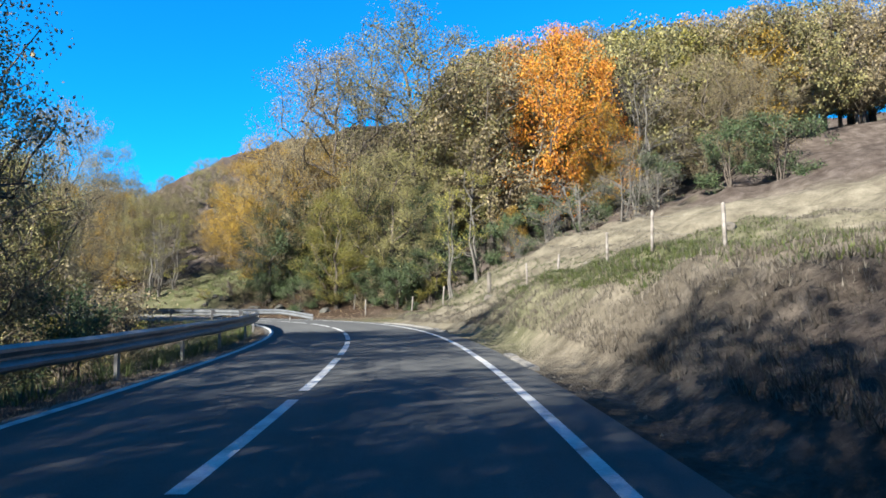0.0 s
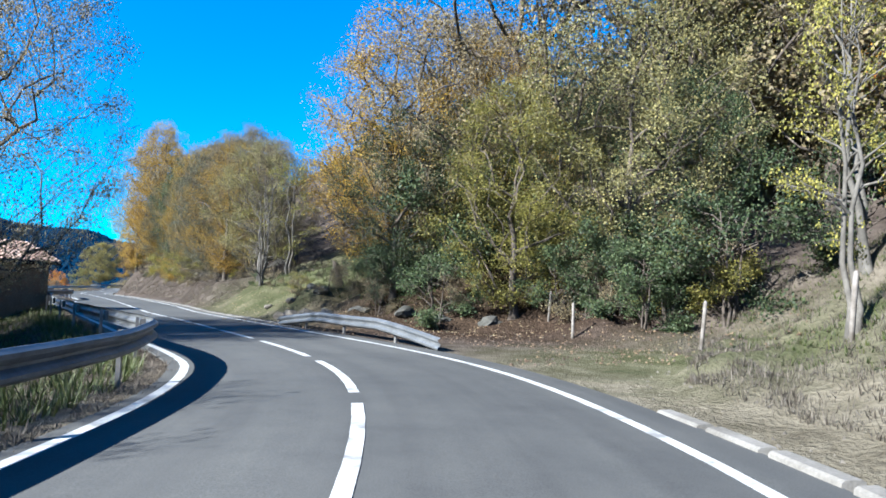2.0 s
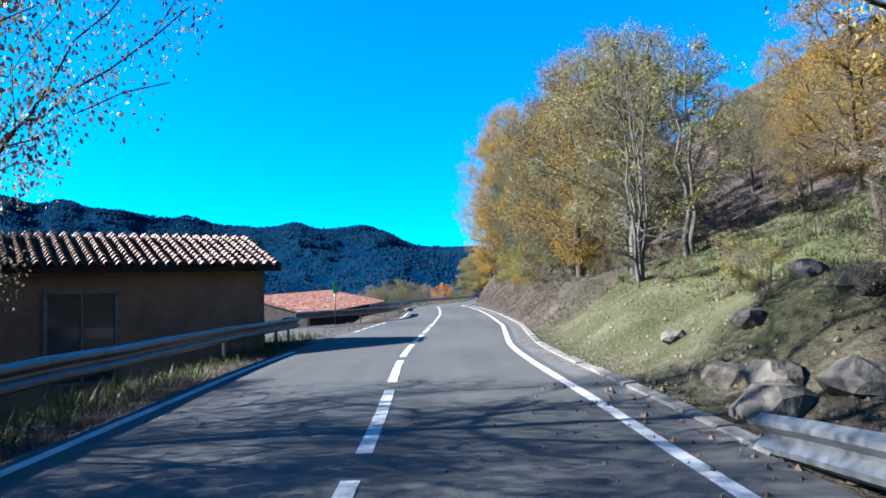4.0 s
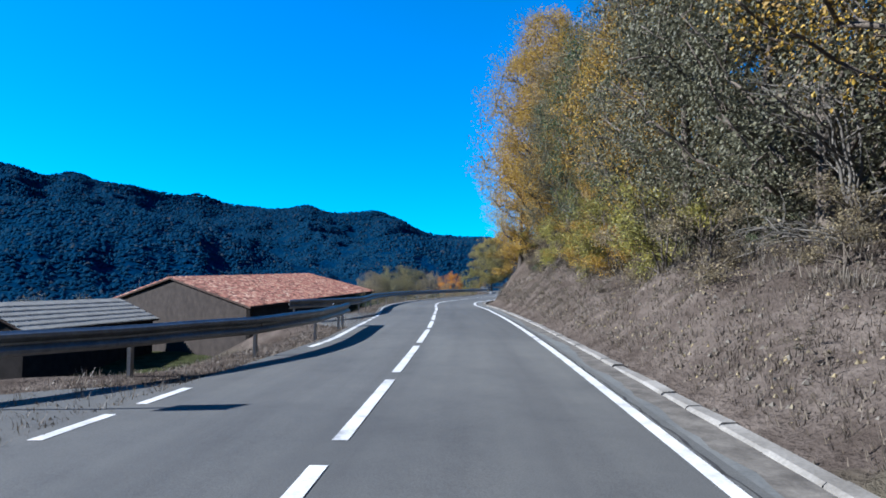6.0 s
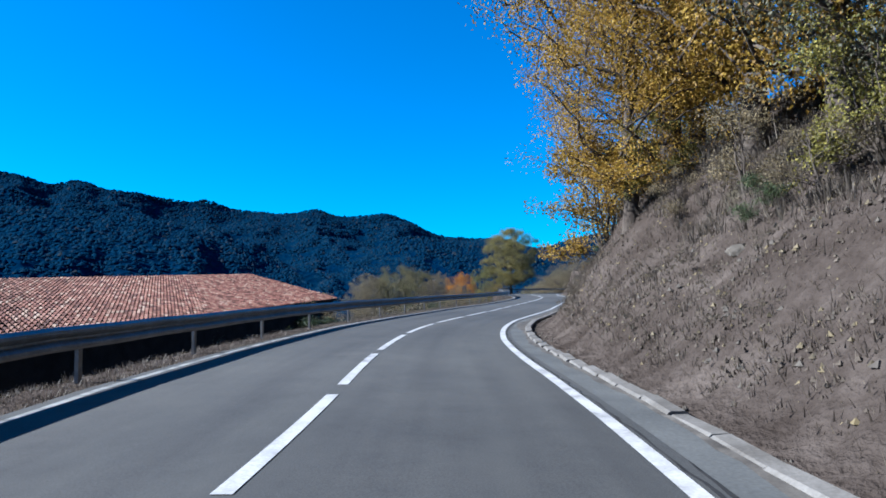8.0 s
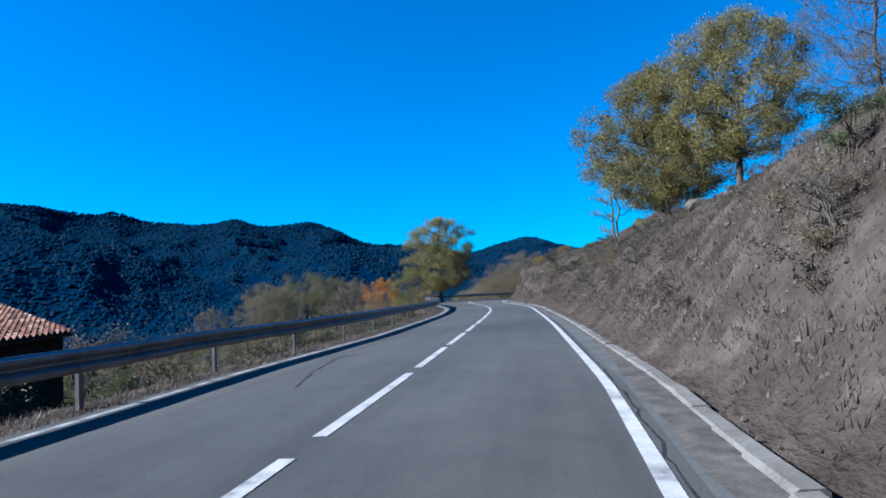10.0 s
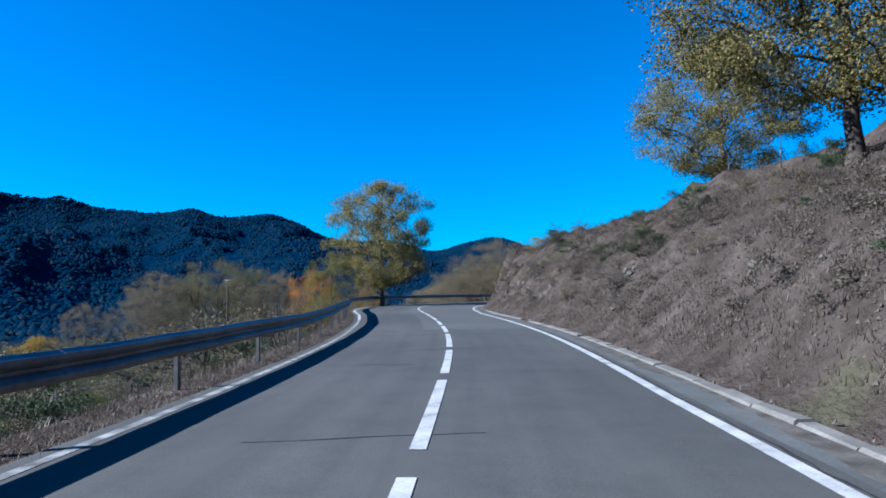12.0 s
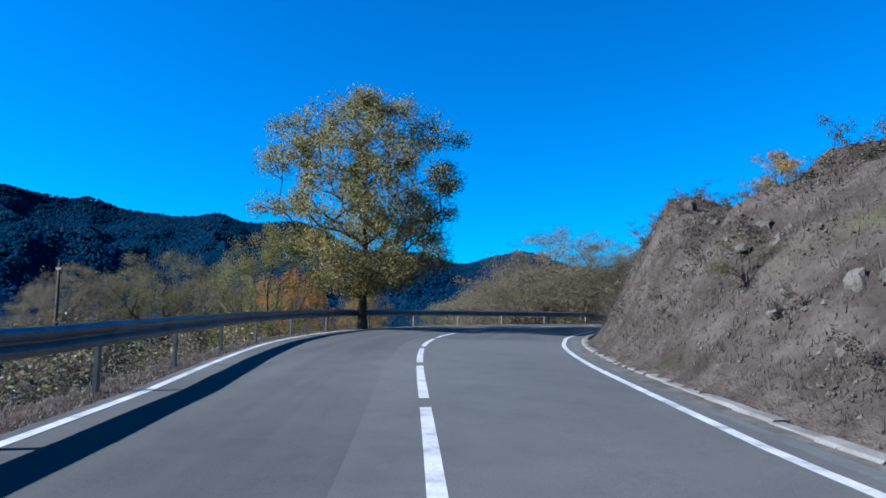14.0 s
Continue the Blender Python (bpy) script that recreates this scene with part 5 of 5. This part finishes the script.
for a, b in zip(fence[:5], fence[1:5]):
    w = thing("fence_wire", pose(0, 0, 0), "thin sagging wires between the fence posts", "wire", "wires of the meadow fence")
    for h in (0.5, 1.0):
        part("strand", wire_mesh(a.matrix_world.translation + Vector((0, 0, h)), b.matrix_world.translation + Vector((0, 0, h))), w)


def stump():
    """A weathered, leaning broken trunk."""
    bm = post_bm([(0, 0, -0.3), (0.02, 0, 0.1), (-0.06, 0.02, 0.5), (-0.2, 0.03, 0.85), (-0.26, 0.02, 1.15), (-0.38, 0.04, 1.3)], [0.26, 0.2, 0.16, 0.17, 0.11, 0.03], 8)
    o = tagged(new("tree_stump", bm_mesh("tree_stump", bm, M_BARK, True)), "leaning broken tree stump on the grass slope", "stump")
    o.matrix_world = pose(-18.4, 56.4, land_at(-18.4, 56.4), 0, 0, 40)


stump()


def rock_mesh(seed, flat=0.7, mat=None):
    rr = random.Random(seed)
    bm = bmesh.new()
    bmesh.ops.create_icosphere(bm, subdivisions=2, radius=1.0)
    for v in bm.verts:
        n = noise.noise(v.co * 1.3 + Vector((seed * 3.1, 0, 0)))
        v.co *= 1 + 0.45 * n
        v.co.z *= flat
        v.co += Vector((rr.uniform(-1, 1), rr.uniform(-1, 1), rr.uniform(-1, 1))) * 0.05
    return bm_mesh("rock", bm, mat or M_ROCK)


ROCKS = [rock_mesh(k) for k in range(5)]


DARK_ROCKS = [rock_mesh(k + 9, 0.6, M_DARK_ROCK) for k in range(4)]


def rock(s, d, size, label="pale grey rock in the bank", kinds=ROCKS):
    p = at(s, d)
    o = tagged(new("rock", kinds[int(s * 7) % len(kinds)]), label, "rock", "rocks in the bank")
    o.matrix_world = pose(p.x, p.y, land_at(p.x, p.y) + size * 0.12, 8, -5, s * 77)
    o.scale = (size, size * 0.8, size * 0.85)


for s, d, z in ((71.6, 5.4, 0.4), (70.4, 6.4, 0.45), (69, 7.8, 0.5), (67.6, 8.8, 0.4), (66, 10.0, 0.5), (74.6, 6.4, 0.4), (76.4, 6.6, 0.35)):
    rock(s, d, z, "dark mossy rock at the foot of the slope", DARK_ROCKS)
for s, d, z in ((73.2, 4.3, 0.5), (73.9, 4.7, 0.42), (74.8, 4.5, 0.35), (75.8, 5.4, 0.3), (72.8, 5.0, 0.4), (77.6, 4.9, 0.25), (193.4, 6.0, 0.28), (193.9, 6.4, 0.2), (186, 7.2, 0.3), (180, 8.5, 0.5), (181, 8.9, 0.4), (201, 6.4, 0.2), (209, 6.2, 0.22),
                (216.8, 4.2, 0.16), (227.2, 7.2, 0.25), (226.6, 6.8, 0.2), (233, 6.6, 0.2), (236, 7.4, 0.18), (219, 6, 0.2), (230, 5.6, 0.18), (44, 10.5, 0.3), (38, 12.5, 0.28), (31, 14, 0.35), (49, 8.4, 0.5), (48, 9.5, 0.4), (136, 6.4, 0.2), (150, 6.6, 0.3), (165, 7.5, 0.25)):
    rock(s, d, z)


def outcrop(s, d, size, n, seed):
    """Pale rock breaking out of the slope in a few blocks."""
    rr = random.Random(seed)
    for k in range(n):
        q = at(s + rr.uniform(-1, 1) * size * 1.6, d + rr.uniform(-0.6, 0.6) * size)
        o = tagged(new("rock", ROCKS[rr.randrange(len(ROCKS))]), "pale beige outcrop of bare rock in the slope", "rock", "rock outcrops in the slope")
        o.matrix_world = pose(q.x, q.y, land_at(q.x, q.y) + size * 0.1, rr.uniform(-25, 25), rr.uniform(-25, 25), rr.uniform(0, 360))
        o.scale = (size * rr.uniform(0.35, 0.7), size * rr.uniform(0.3, 0.6), size * rr.uniform(0.5, 1.0))


for k, (s_, d_, size, n) in enumerate(((193.7, 13.7, 0.8, 5), (186.7, 12.9, 0.8, 5), (199, 12.5, 0.5, 3), (220.6, 6.2, 0.45, 4), (218.8, 5.4, 0.4, 3), (224, 6.4, 0.35, 3), (228.5, 6.3, 0.35, 3), (233, 7.2, 0.4, 3), (238, 7.8, 0.35, 3), (242, 8.2, 0.4, 3), (211, 7.0, 0.35, 2))):
    outcrop(s_, d_, size, n, 60 + k)


def sign():
    """A slim pole with a small green plate beside the farm."""
    p = Vector((-45.0, 62.2, 0))
    g = thing("road_sign", pose(p.x, p.y, land_at(p.x, p.y)), "slim dark pole with a narrow green sign plate", "road sign")
    part("pole", bm_mesh("pole", post_bm([(0, 0, -0.3), (0, 0, 2.3)], [0.03, 0.03], 8), M_DARK, True), g)
    bm = bmesh.new()
    bmesh.ops.create_cube(bm, size=1, matrix=Matrix.Translation((0, -0.05, 2.0)) @ Matrix.Diagonal((0.42, 0.02, 0.55, 1)))
    bmesh.ops.bevel(bm, geom=bm.edges[:], offset=0.006, segments=1, affect="EDGES")
    bm.transform(pose(0, 0, 0, 0, 0, 112))
    part("plate", bm_mesh("plate", bm, M_GREEN_SIGN), g, "green sign plate")


sign()


def utility_pole(x, y, h, lean=0.0):
    g = thing("utility_pole", pose(x, y, land_at(x, y), lean, 0, 0), "thin wooden utility pole standing in the field", "pole", "poles in the valley")
    part("shaft", bm_mesh("shaft", post_bm([(0, 0, -0.5), (0, 0, h * 0.5), (0, 0, h)], [0.12, 0.1, 0.07], 8), M_BARK, True), g)
    bm = bmesh.new()
    bmesh.ops.create_cube(bm, size=1, matrix=Matrix.Translation((0, 0, h - 0.3)) @ Matrix.Diagonal((0.9, 0.08, 0.1, 1)))
    part("crossarm", bm_mesh("crossarm", bm, M_WOOD), g)


utility_pole(-161.4, 161.5, 3.2 - land_at(-161.4, 161.5))


def marker_pole(x, y, h):
    g = thing("marker_pole", pose(x, y, land_at(x, y)), "thin dark metal pole in the grass", "pole", "thin poles beside the road")
    part("shaft", bm_mesh("shaft", post_bm([(0, 0, -0.4), (0, 0, h * 0.5), (0, 0, h)], [0.035, 0.03, 0.025], 8), M_DARK, True), g)


marker_pole(-118.0, 176.0, 1.8)
marker_pole(-113.0, 170.0, 1.8)


def aerial(x, y, z, h):
    g = thing("roof_aerial", pose(x, y, z), "thin television aerial on the farmhouse roof", "aerial")
    part("mast", bm_mesh("mast", post_bm([(0, 0, -0.2), (0, 0, h)], [0.025, 0.02], 6), M_RUST), g)
    bm = bmesh.new()
    for k in range(5):
        bmesh.ops.create_cube(bm, size=1, matrix=Matrix.Translation((0.15 * k - 0.3, 0, h - 0.1)) @ Matrix.Diagonal((0.02, 0.7 - 0.08 * k, 0.02, 1)))
    bmesh.ops.create_cube(bm, size=1, matrix=Matrix.Translation((0, 0, h - 0.1)) @ Matrix.Diagonal((0.8, 0.02, 0.02, 1)))
    part("array", bm_mesh("array", bm, M_RUST), g)


aerial(-113.0, 82.0, 0.2, 2.0)


# ---- paved mouths of the farm track and the lay-by ----
def apron(s0, s1, reach, name, label):
    ss = np.linspace(s0, s1, 20)
    verts, faces = [], []
    for k, s in enumerate(ss):
        u = (s - s0) / (s1 - s0)
        a = float(left_line(s)) + 0.24
        far = a + 0.05 + reach * math.sin(u * math.pi) ** 0.6
        verts += [at(s, -a, -0.034), at(s, -far, -0.045), at(s, -far - 0.1, -0.5)]
        if k:
            o = 3 * k
            faces += [(o - 3, o - 2, o + 1, o), (o - 2, o - 1, o + 2, o + 1)]
    tagged(new(name, mesh_object(name, verts, faces, M_ASPHALT)), label, "pavement", kind="structure")


apron(87.5, 102.5, 4.5, "pavement", "pale worn asphalt mouth of the farm track")
apron(115.5, 128.0, 2.2, "pavement", "narrow asphalt lay-by before the rail")


def lane_patch(s0, s1, d0, d1, z=0.0045):
    """A relaid stretch of one lane."""
    verts, faces = [], []
    n = 16
    for k, s in enumerate(np.arange(s0, s1 + 0.5, 1.0)):
        b = float(d1(s))
        for j in range(n + 1):
            d = d0 + (b - d0) * j / n
            verts.append(at(s, d, road_z(s, d) + z))
        if k:
            o = (n + 1) * k
            faces += [(o - n - 1 + j, o - n + j, o + j + 1, o + j) for j in range(n)]
    return mesh_object("road_patch", verts, faces, M_ASPHALT_PALE)


tagged(new("road_patch", lane_patch(210.6, 246, -0.75, lambda s: right_line(s) + 0.3)), "paler relaid asphalt in one lane", "road patch", kind="structure")


# ---- seams and cracks in the asphalt ----
M_SEAL = speckled("tar_seal", [(0.3, (0.016, 0.016, 0.017)), (0.7, (0.038, 0.038, 0.039))], 3, 40, 0.9, bump=0.1, dist=0.003)


def crack(points, half, seed):
    """A wandering dark seam; points: (s, d)."""
    rr = random.Random(seed)
    verts, faces = [], []
    pts = []
    for (s0, d0), (s1, d1) in zip(points[:-1], points[1:]):
        n = max(2, int(math.hypot(s1 - s0, d1 - d0) / 0.25))
        pts += [(s0 + (s1 - s0) * k / n + rr.gauss(0, 0.015), d0 + (d1 - d0) * k / n + rr.gauss(0, 0.015)) for k in range(n)]
    pts.append(points[-1])
    for k, (s, d) in enumerate(pts):
        a, b = pts[max(k - 1, 0)], pts[min(k + 1, len(pts) - 1)]
        tx, ty = b[0] - a[0], b[1] - a[1]
        ln = math.hypot(tx, ty) or 1
        w = half * rr.uniform(0.4, 1.2)
        for q in (-1, 1):
            ss, dd = s - q * ty / ln * w, d + q * tx / ln * w
            verts.append(at(ss, dd, road_z(ss, dd) + 0.003))
        if k:
            faces.append((2 * k - 2, 2 * k - 1, 2 * k + 1, 2 * k))
    return mesh_object("seam", verts, faces, M_SEAL)


seams = thing("road_seams", pose(0, 0, 0), "dark tar seams and cracks in the asphalt", "road seam", kind="structure")
for k, (pts, half) in enumerate(((
        [(165.5, -1.6), (167.5, -2.0), (170, -2.3), (171, -2.0)], 0.03), ([(193.5, -1.7), (193.8, 0.6)], 0.02), ([(202.8, -1.2), (203.0, 1.4)], 0.02),
        ([(208.4, -2.4), (208.2, 0.4), (208.3, 1.6)], 0.025), ([(200.0, -2.2), (199.7, -0.6)], 0.02), ([(216.0, -0.9), (219.5, -0.8), (224.5, -0.55), (228, -0.4)], 0.013),
        ([(226, 0.25), (228.5, 0.3), (231.5, 0.35)], 0.025), ([(q, float(right_line(q)) + 0.13) for q in np.arange(96, 214, 4.0)], 0.017), ([(129, 3.25), (131, 3.4), (133.5, 3.45)], 0.025), ([(185.5, 3.2), (187.5, 3.3), (190, 3.25)], 0.03))):
    part("seam", crack(pts, half, k), seams)


LEAF_MOULD = leaf_material("rotting_leaves", [(0.0, (0.02, 0.013, 0.008)), (0.6, (0.07, 0.042, 0.024)), (1.0, (0.15, 0.10, 0.055))], 0.0)
M_DIRT = speckled("gutter_dirt", [(0.35, (0.055, 0.050, 0.045)), (0.7, (0.125, 0.115, 0.102))], 2.5, 30, 0.95, bump=0.5, dist=0.01)


def gutter(s0, s1, seed):
    """Washed-down dirt along the foot of the kerb, with a ragged edge."""
    rr = random.Random(seed)
    verts, faces = [], []
    w = 0.2
    for k, s in enumerate(np.arange(s0, s1, 0.4)):
        w = min(max(w + rr.uniform(-0.07, 0.07), 0.06), 0.4)
        o = float(right_line(s)) + 0.69
        verts += [at(s, o - w, road_z(s, o - w) + 0.007), at(s, o, road_z(s, o) + 0.016)]
        if k:
            faces.append((2 * k - 2, 2 * k - 1, 2 * k + 1, 2 * k))
    return mesh_object("gutter_dirt", verts, faces, M_DIRT)


def gutter_channel(s0, s1):
    """The smooth pale strip between the edge line and the kerb."""
    verts, faces = [], []
    for k, s in enumerate(np.arange(s0, s1, 1.0)):
        for o in (0.24, 0.46, 0.69):
            d = float(right_line(s)) + o
            verts.append(at(s, d, road_z(s, d) + 0.004))
        if k:
            faces += [(3 * k - 3 + j, 3 * k - 2 + j, 3 * k + 1 + j, 3 * k + j) for j in (0, 1)]
    return mesh_object("gutter", verts, faces, M_GUTTER)


M_GUTTER = speckled("gutter_concrete", [(0.3, (0.075, 0.078, 0.078)), (0.7, (0.115, 0.118, 0.116))], 0.9, 30, 0.9, bump=0.3, dist=0.006)
tagged(new("gutter", gutter_channel(76, 256)), "smooth pale gutter strip along the kerb", "gutter", kind="structure")


tagged(new("gutter_dirt", gutter(72, 256, 3)), "loose dirt and grit washed along the kerb", "dirt", kind="stuff")

# ---- grass, stones and leaf litter ----
def blades(name, label, n, place, h0, h1, width, mat, seed, per=6, spread_r=0.16):
    """Tufts of grass blades; place(rng, n) gives s and d."""
    rg = np.random.default_rng(seed)
    s, d = place(rg, n)
    x, y, h = centre(s)
    px, py = x + d * np.cos(h), y + d * np.sin(h)
    pz = land(px, py)
    tall = rg.uniform(h0, h1, n) * (0.6 + 0.8 * rg.random(n) ** 2)
    P = np.repeat(np.stack([px, py, pz - 0.03], -1), per, 0)
    T = np.repeat(tall, per)
    m = len(P)
    an = rg.uniform(0, 2 * np.pi, m)
    off = np.stack([np.cos(an), np.sin(an), np.zeros(m)], -1)
    base = P + off * rg.uniform(0, spread_r, m)[:, None]
    side = np.stack([-np.sin(an), np.cos(an), np.zeros(m)], -1) * (width * rg.uniform(0.6, 1.3, m))[:, None]
    lean = off * (T * rg.uniform(0.1, 0.75, m))[:, None]
    tip = base + lean + np.stack([np.zeros(m), np.zeros(m), T * rg.uniform(0.6, 1.0, m)], -1)
    V = np.stack([base - side, base + side, tip], 1).reshape(-1, 3)
    me = bpy.data.meshes.new(name)
    me.vertices.add(3 * m)
    me.vertices.foreach_set("co", V.ravel())
    me.loops.add(3 * m)
    me.polygons.add(m)
    me.loops.foreach_set("vertex_index", np.arange(3 * m))
    me.polygons.foreach_set("loop_start", np.arange(m) * 3)
    me.update()
    me.validate()
    me.materials.append(mat)
    tagged(new(name, me), label, "grass", kind="stuff")


def on_bank(s0, s1, a, b, power=1.6):
    def place(rg, n):
        s = rg.uniform(s0, s1, n)
        return s, lerp(TOE, s) + a + (b - a) * rg.random(n) ** power
    return place


def left_side(s0, s1, a, b):
    def place(rg, n):
        s = rg.uniform(s0, s1, n)
        return s, -left_line(s) - a - (b - a) * rg.random(n) ** 1.5
    return place


blades("bank_grass", "dry grey-brown grass on the road bank", 90000, on_bank(90, 258, 0.0, 9.0, 1.35), 0.05, 0.22, 0.009, M_GRASS_BANK, 1, 4)
blades("upper_grass", "dry grass on the upper slope", 14000, on_bank(70, 262, 6.0, 26.0, 1.2), 0.15, 0.4, 0.02, M_GRASS_BANK, 2)
blades("meadow_grass", "dry meadow grass above the first bend", 26000, on_bank(20, 60, 0.4, 14.0, 1.3), 0.08, 0.24, 0.009, M_GRASS_DRY, 3)
blades("green_grass", "green grass on the meadow bank", 7000, on_bank(24, 62, 2.2, 9.0, 1.0), 0.08, 0.2, 0.014, M_GRASS_GREEN, 4)
blades("crest_grass", "lush green grass along the crest of the meadow bank", 9000, on_bank(31, 43, 1.6, 6.5, 1.1), 0.06, 0.18, 0.012, M_GRASS_GREEN, 10)
blades("tall_grass", "tall dry stalks along the top of the bank", 1500, on_bank(100, 150, 2.2, 5.0, 1.0), 0.25, 0.6, 0.012, M_GRASS_DRY, 5, 12, 0.3)
blades("verge_grass", "dry grass along the guard rail", 26000, left_side(20, 256, 0.25, 2.4), 0.05, 0.17, 0.008, M_GRASS_BANK, 6)
blades("slope_grass", "short green grass on the slope above the rocks", 14000, on_bank(69, 92, 2.5, 24.0, 0.9), 0.08, 0.22, 0.016, M_GRASS_GREEN, 9)
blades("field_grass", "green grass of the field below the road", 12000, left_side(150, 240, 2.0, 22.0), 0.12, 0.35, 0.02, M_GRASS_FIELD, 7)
blades("left_grass", "green and dry grass below the first bend", 6000, left_side(20, 92, 0.8, 8.0), 0.15, 0.4, 0.014, M_GRASS_GREEN, 8)


def litter(name, label, n, place, size, mat, seed, category):
    """Small stones or fallen leaves lying on the ground."""
    rg = np.random.default_rng(seed)
    s, d = place(rg, n)
    x, y, h = centre(s)
    px, py = x + d * np.cos(h), y + d * np.sin(h)
    pz = land(px, py)
    verts, faces = [], []
    for k in range(n):
        r = size * rg.uniform(0.5, 1.5)
        o = len(verts)
        c = Vector((px[k], py[k], max(pz[k], -0.03 if abs(d[k]) < 4.2 else -9) + 0.01))
        verts += [c + Vector((r * math.cos(a + k), r * math.sin(a + k), -0.02)) for a in (0, 1.5, 3.1, 4.7)] + [c + Vector((rg.uniform(-0.4, 0.4) * r, rg.uniform(-0.4, 0.4) * r, r * rg.uniform(0.5, 0.9)))]
        faces += [(o + i, o + (i + 1) % 4, o + 4) for i in range(4)]
    tagged(new(name, mesh_object(name, verts, faces, mat)), label, category, kind="stuff")


M_CLOD = speckled("earth_clods", [(0.3, (0.042, 0.034, 0.027)), (0.7, (0.105, 0.088, 0.07))], 3.0, 20, 0.95, bump=0.3, dist=0.01)
litter("bank_clods", "crumbling grey-brown clods of earth on the bank", 24000, on_bank(90, 258, 0.0, 6.0, 1.2), 0.034, M_CLOD, 16, "clods")
litter("bank_stones", "small pale stones on the bank", 2600, on_bank(90, 258, 0.0, 5.0, 1.3), 0.045, M_ROCK, 11, "stones")
for i in range(46):
    s = rnd.uniform(160, 248)
    plant_sd(rnd.choice(["bush_brown", "bush_brown", "thicket", "thicket", "bush_green"]), s, float(lerp(TOE, s)) + 0.8 + 6.0 * rnd.random() ** 1.3, rnd.uniform(0.4, 0.9), rnd.uniform(0, 360), 1.3, group="low scrub on the dry bank")
CLUMPS = [tree_meshes(29, 3, 2.0, 0.02, 14, 620, 0.21, LEAF_SCRUB, None, 0, 4)[1], tree_meshes(30, 3, 2.3, 0.02, 16, 480, 0.19, LEAF_SCRUB, None, 0, 5)[1]]


def scrub(n, seed, s0, s1, low, high):
    """Low clumps of dry scrub over the bank, joined."""
    rr = random.Random(seed)
    parts_, loops, base = [], [], 0
    for k in range(n):
        me = CLUMPS[rr.randrange(2)]
        co = np.empty(len(me.vertices) * 3)
        me.vertices.foreach_get("co", co)
        vi = np.empty(len(me.loops), dtype=np.int64)
        me.loops.foreach_get("vertex_index", vi)
        s = rr.uniform(s0, s1)
        p = at(s, float(lerp(TOE, s)) + 0.35 + 5.5 * rr.random() ** 1.2)
        h, a, w = rr.uniform(low, high) / 3.0, rr.uniform(0, 6.28), rr.uniform(0.9, 1.5)
        co = co.reshape(-1, 3) * (h * w, h * w, h)
        parts_.append(np.stack([co[:, 0] * math.cos(a) - co[:, 1] * math.sin(a) + p.x, co[:, 0] * math.sin(a) + co[:, 1] * math.cos(a) + p.y, co[:, 2] + land_at(p.x, p.y)], -1))
        loops.append(vi + base)
        base += len(co)
    V, L = np.concatenate(parts_), np.concatenate(loops)
    me = bpy.data.meshes.new("bank_scrub")
    me.vertices.add(len(V))
    me.vertices.foreach_set("co", V.ravel())
    me.loops.add(len(L))
    me.polygons.add(len(L) // 3)
    me.loops.foreach_set("vertex_index", L)
    me.polygons.foreach_set("loop_start", np.arange(len(L) // 3) * 3)
    me.update()
    me.validate()
    me.materials.append(LEAF_SCRUB)
    tagged(new("bank_scrub", me), "low grey clumps of dry scrub on the bank", "scrub", kind="stuff")


scrub(230, 21, 168, 250, 0.25, 0.7)
scrub(110, 22, 94, 168, 0.2, 0.5)
for s, d, k, h in ((222, 11.5, "bush_green", 0.9), (225, 12.5, "bush_brown", 1.0), (229, 12.0, "bush_brown", 0.8), (218, 12.5, "bush_green", 1.2), (214, 13, "bush_brown", 1.2), (209, 13, "bush_green", 1.2), (240.5, 10.5, "bush_brown", 0.8)):
    plant_sd(k, s, d, h, s * 37, 1.2, group="bushes along the top of the bank")
plant("bush_yellow", -129.8, 169.0, 1.1, 30, group="bushes along the top of the bank")
for s, d, h in ((216, 7.4, 0.7), (221, 8.0, 0.8), (226, 8.6, 0.7), (231, 9.2, 0.8), (212, 7.8, 0.9)):
    plant_sd("bush_green", s, d, h, s * 53, 1.5, group="bushes along the top of the bank")
for i in range(36):
    s = rnd.uniform(165, 248)
    rock(s, float(lerp(TOE, s)) + rnd.uniform(0.5, 2.6), rnd.uniform(0.05, 0.15), "pale stone breaking through the dry bank")
for i in range(26):
    s = rnd.uniform(92, 150)
    plant_sd(rnd.choice(["bush_brown", "bush_lime", "bush_brown", "bush_green"]), s, float(lerp(TOE, s)) + rnd.uniform(2.0, 5.0), rnd.uniform(0.6, 1.3), rnd.uniform(0, 360), 1.2, group="low scrub on the dry bank")
litter("kerb_stones", "gravel and crumbled earth along the kerb", 1800, on_bank(24, 258, -0.6, 0.5, 1.0), 0.03, M_ROCK, 12, "stones")
litter("fallen_leaves", "fallen brown leaves along the bank", 3500, on_bank(56, 160, 0.0, 4.0, 1.3), 0.035, LEAF_BROWN, 13, "leaves")
litter("hollow_leaves", "thick brown leaf litter in the hollow behind the rail", 2600, on_bank(57, 76, -4.5, 5.0, 0.9), 0.04, LEAF_MOULD, 15, "leaves")
litter("rail_gravel", "loose gravel beside the guard rail", 2200, left_side(20, 250, 0.3, 1.6), 0.016, M_CLOD, 14, "stones")
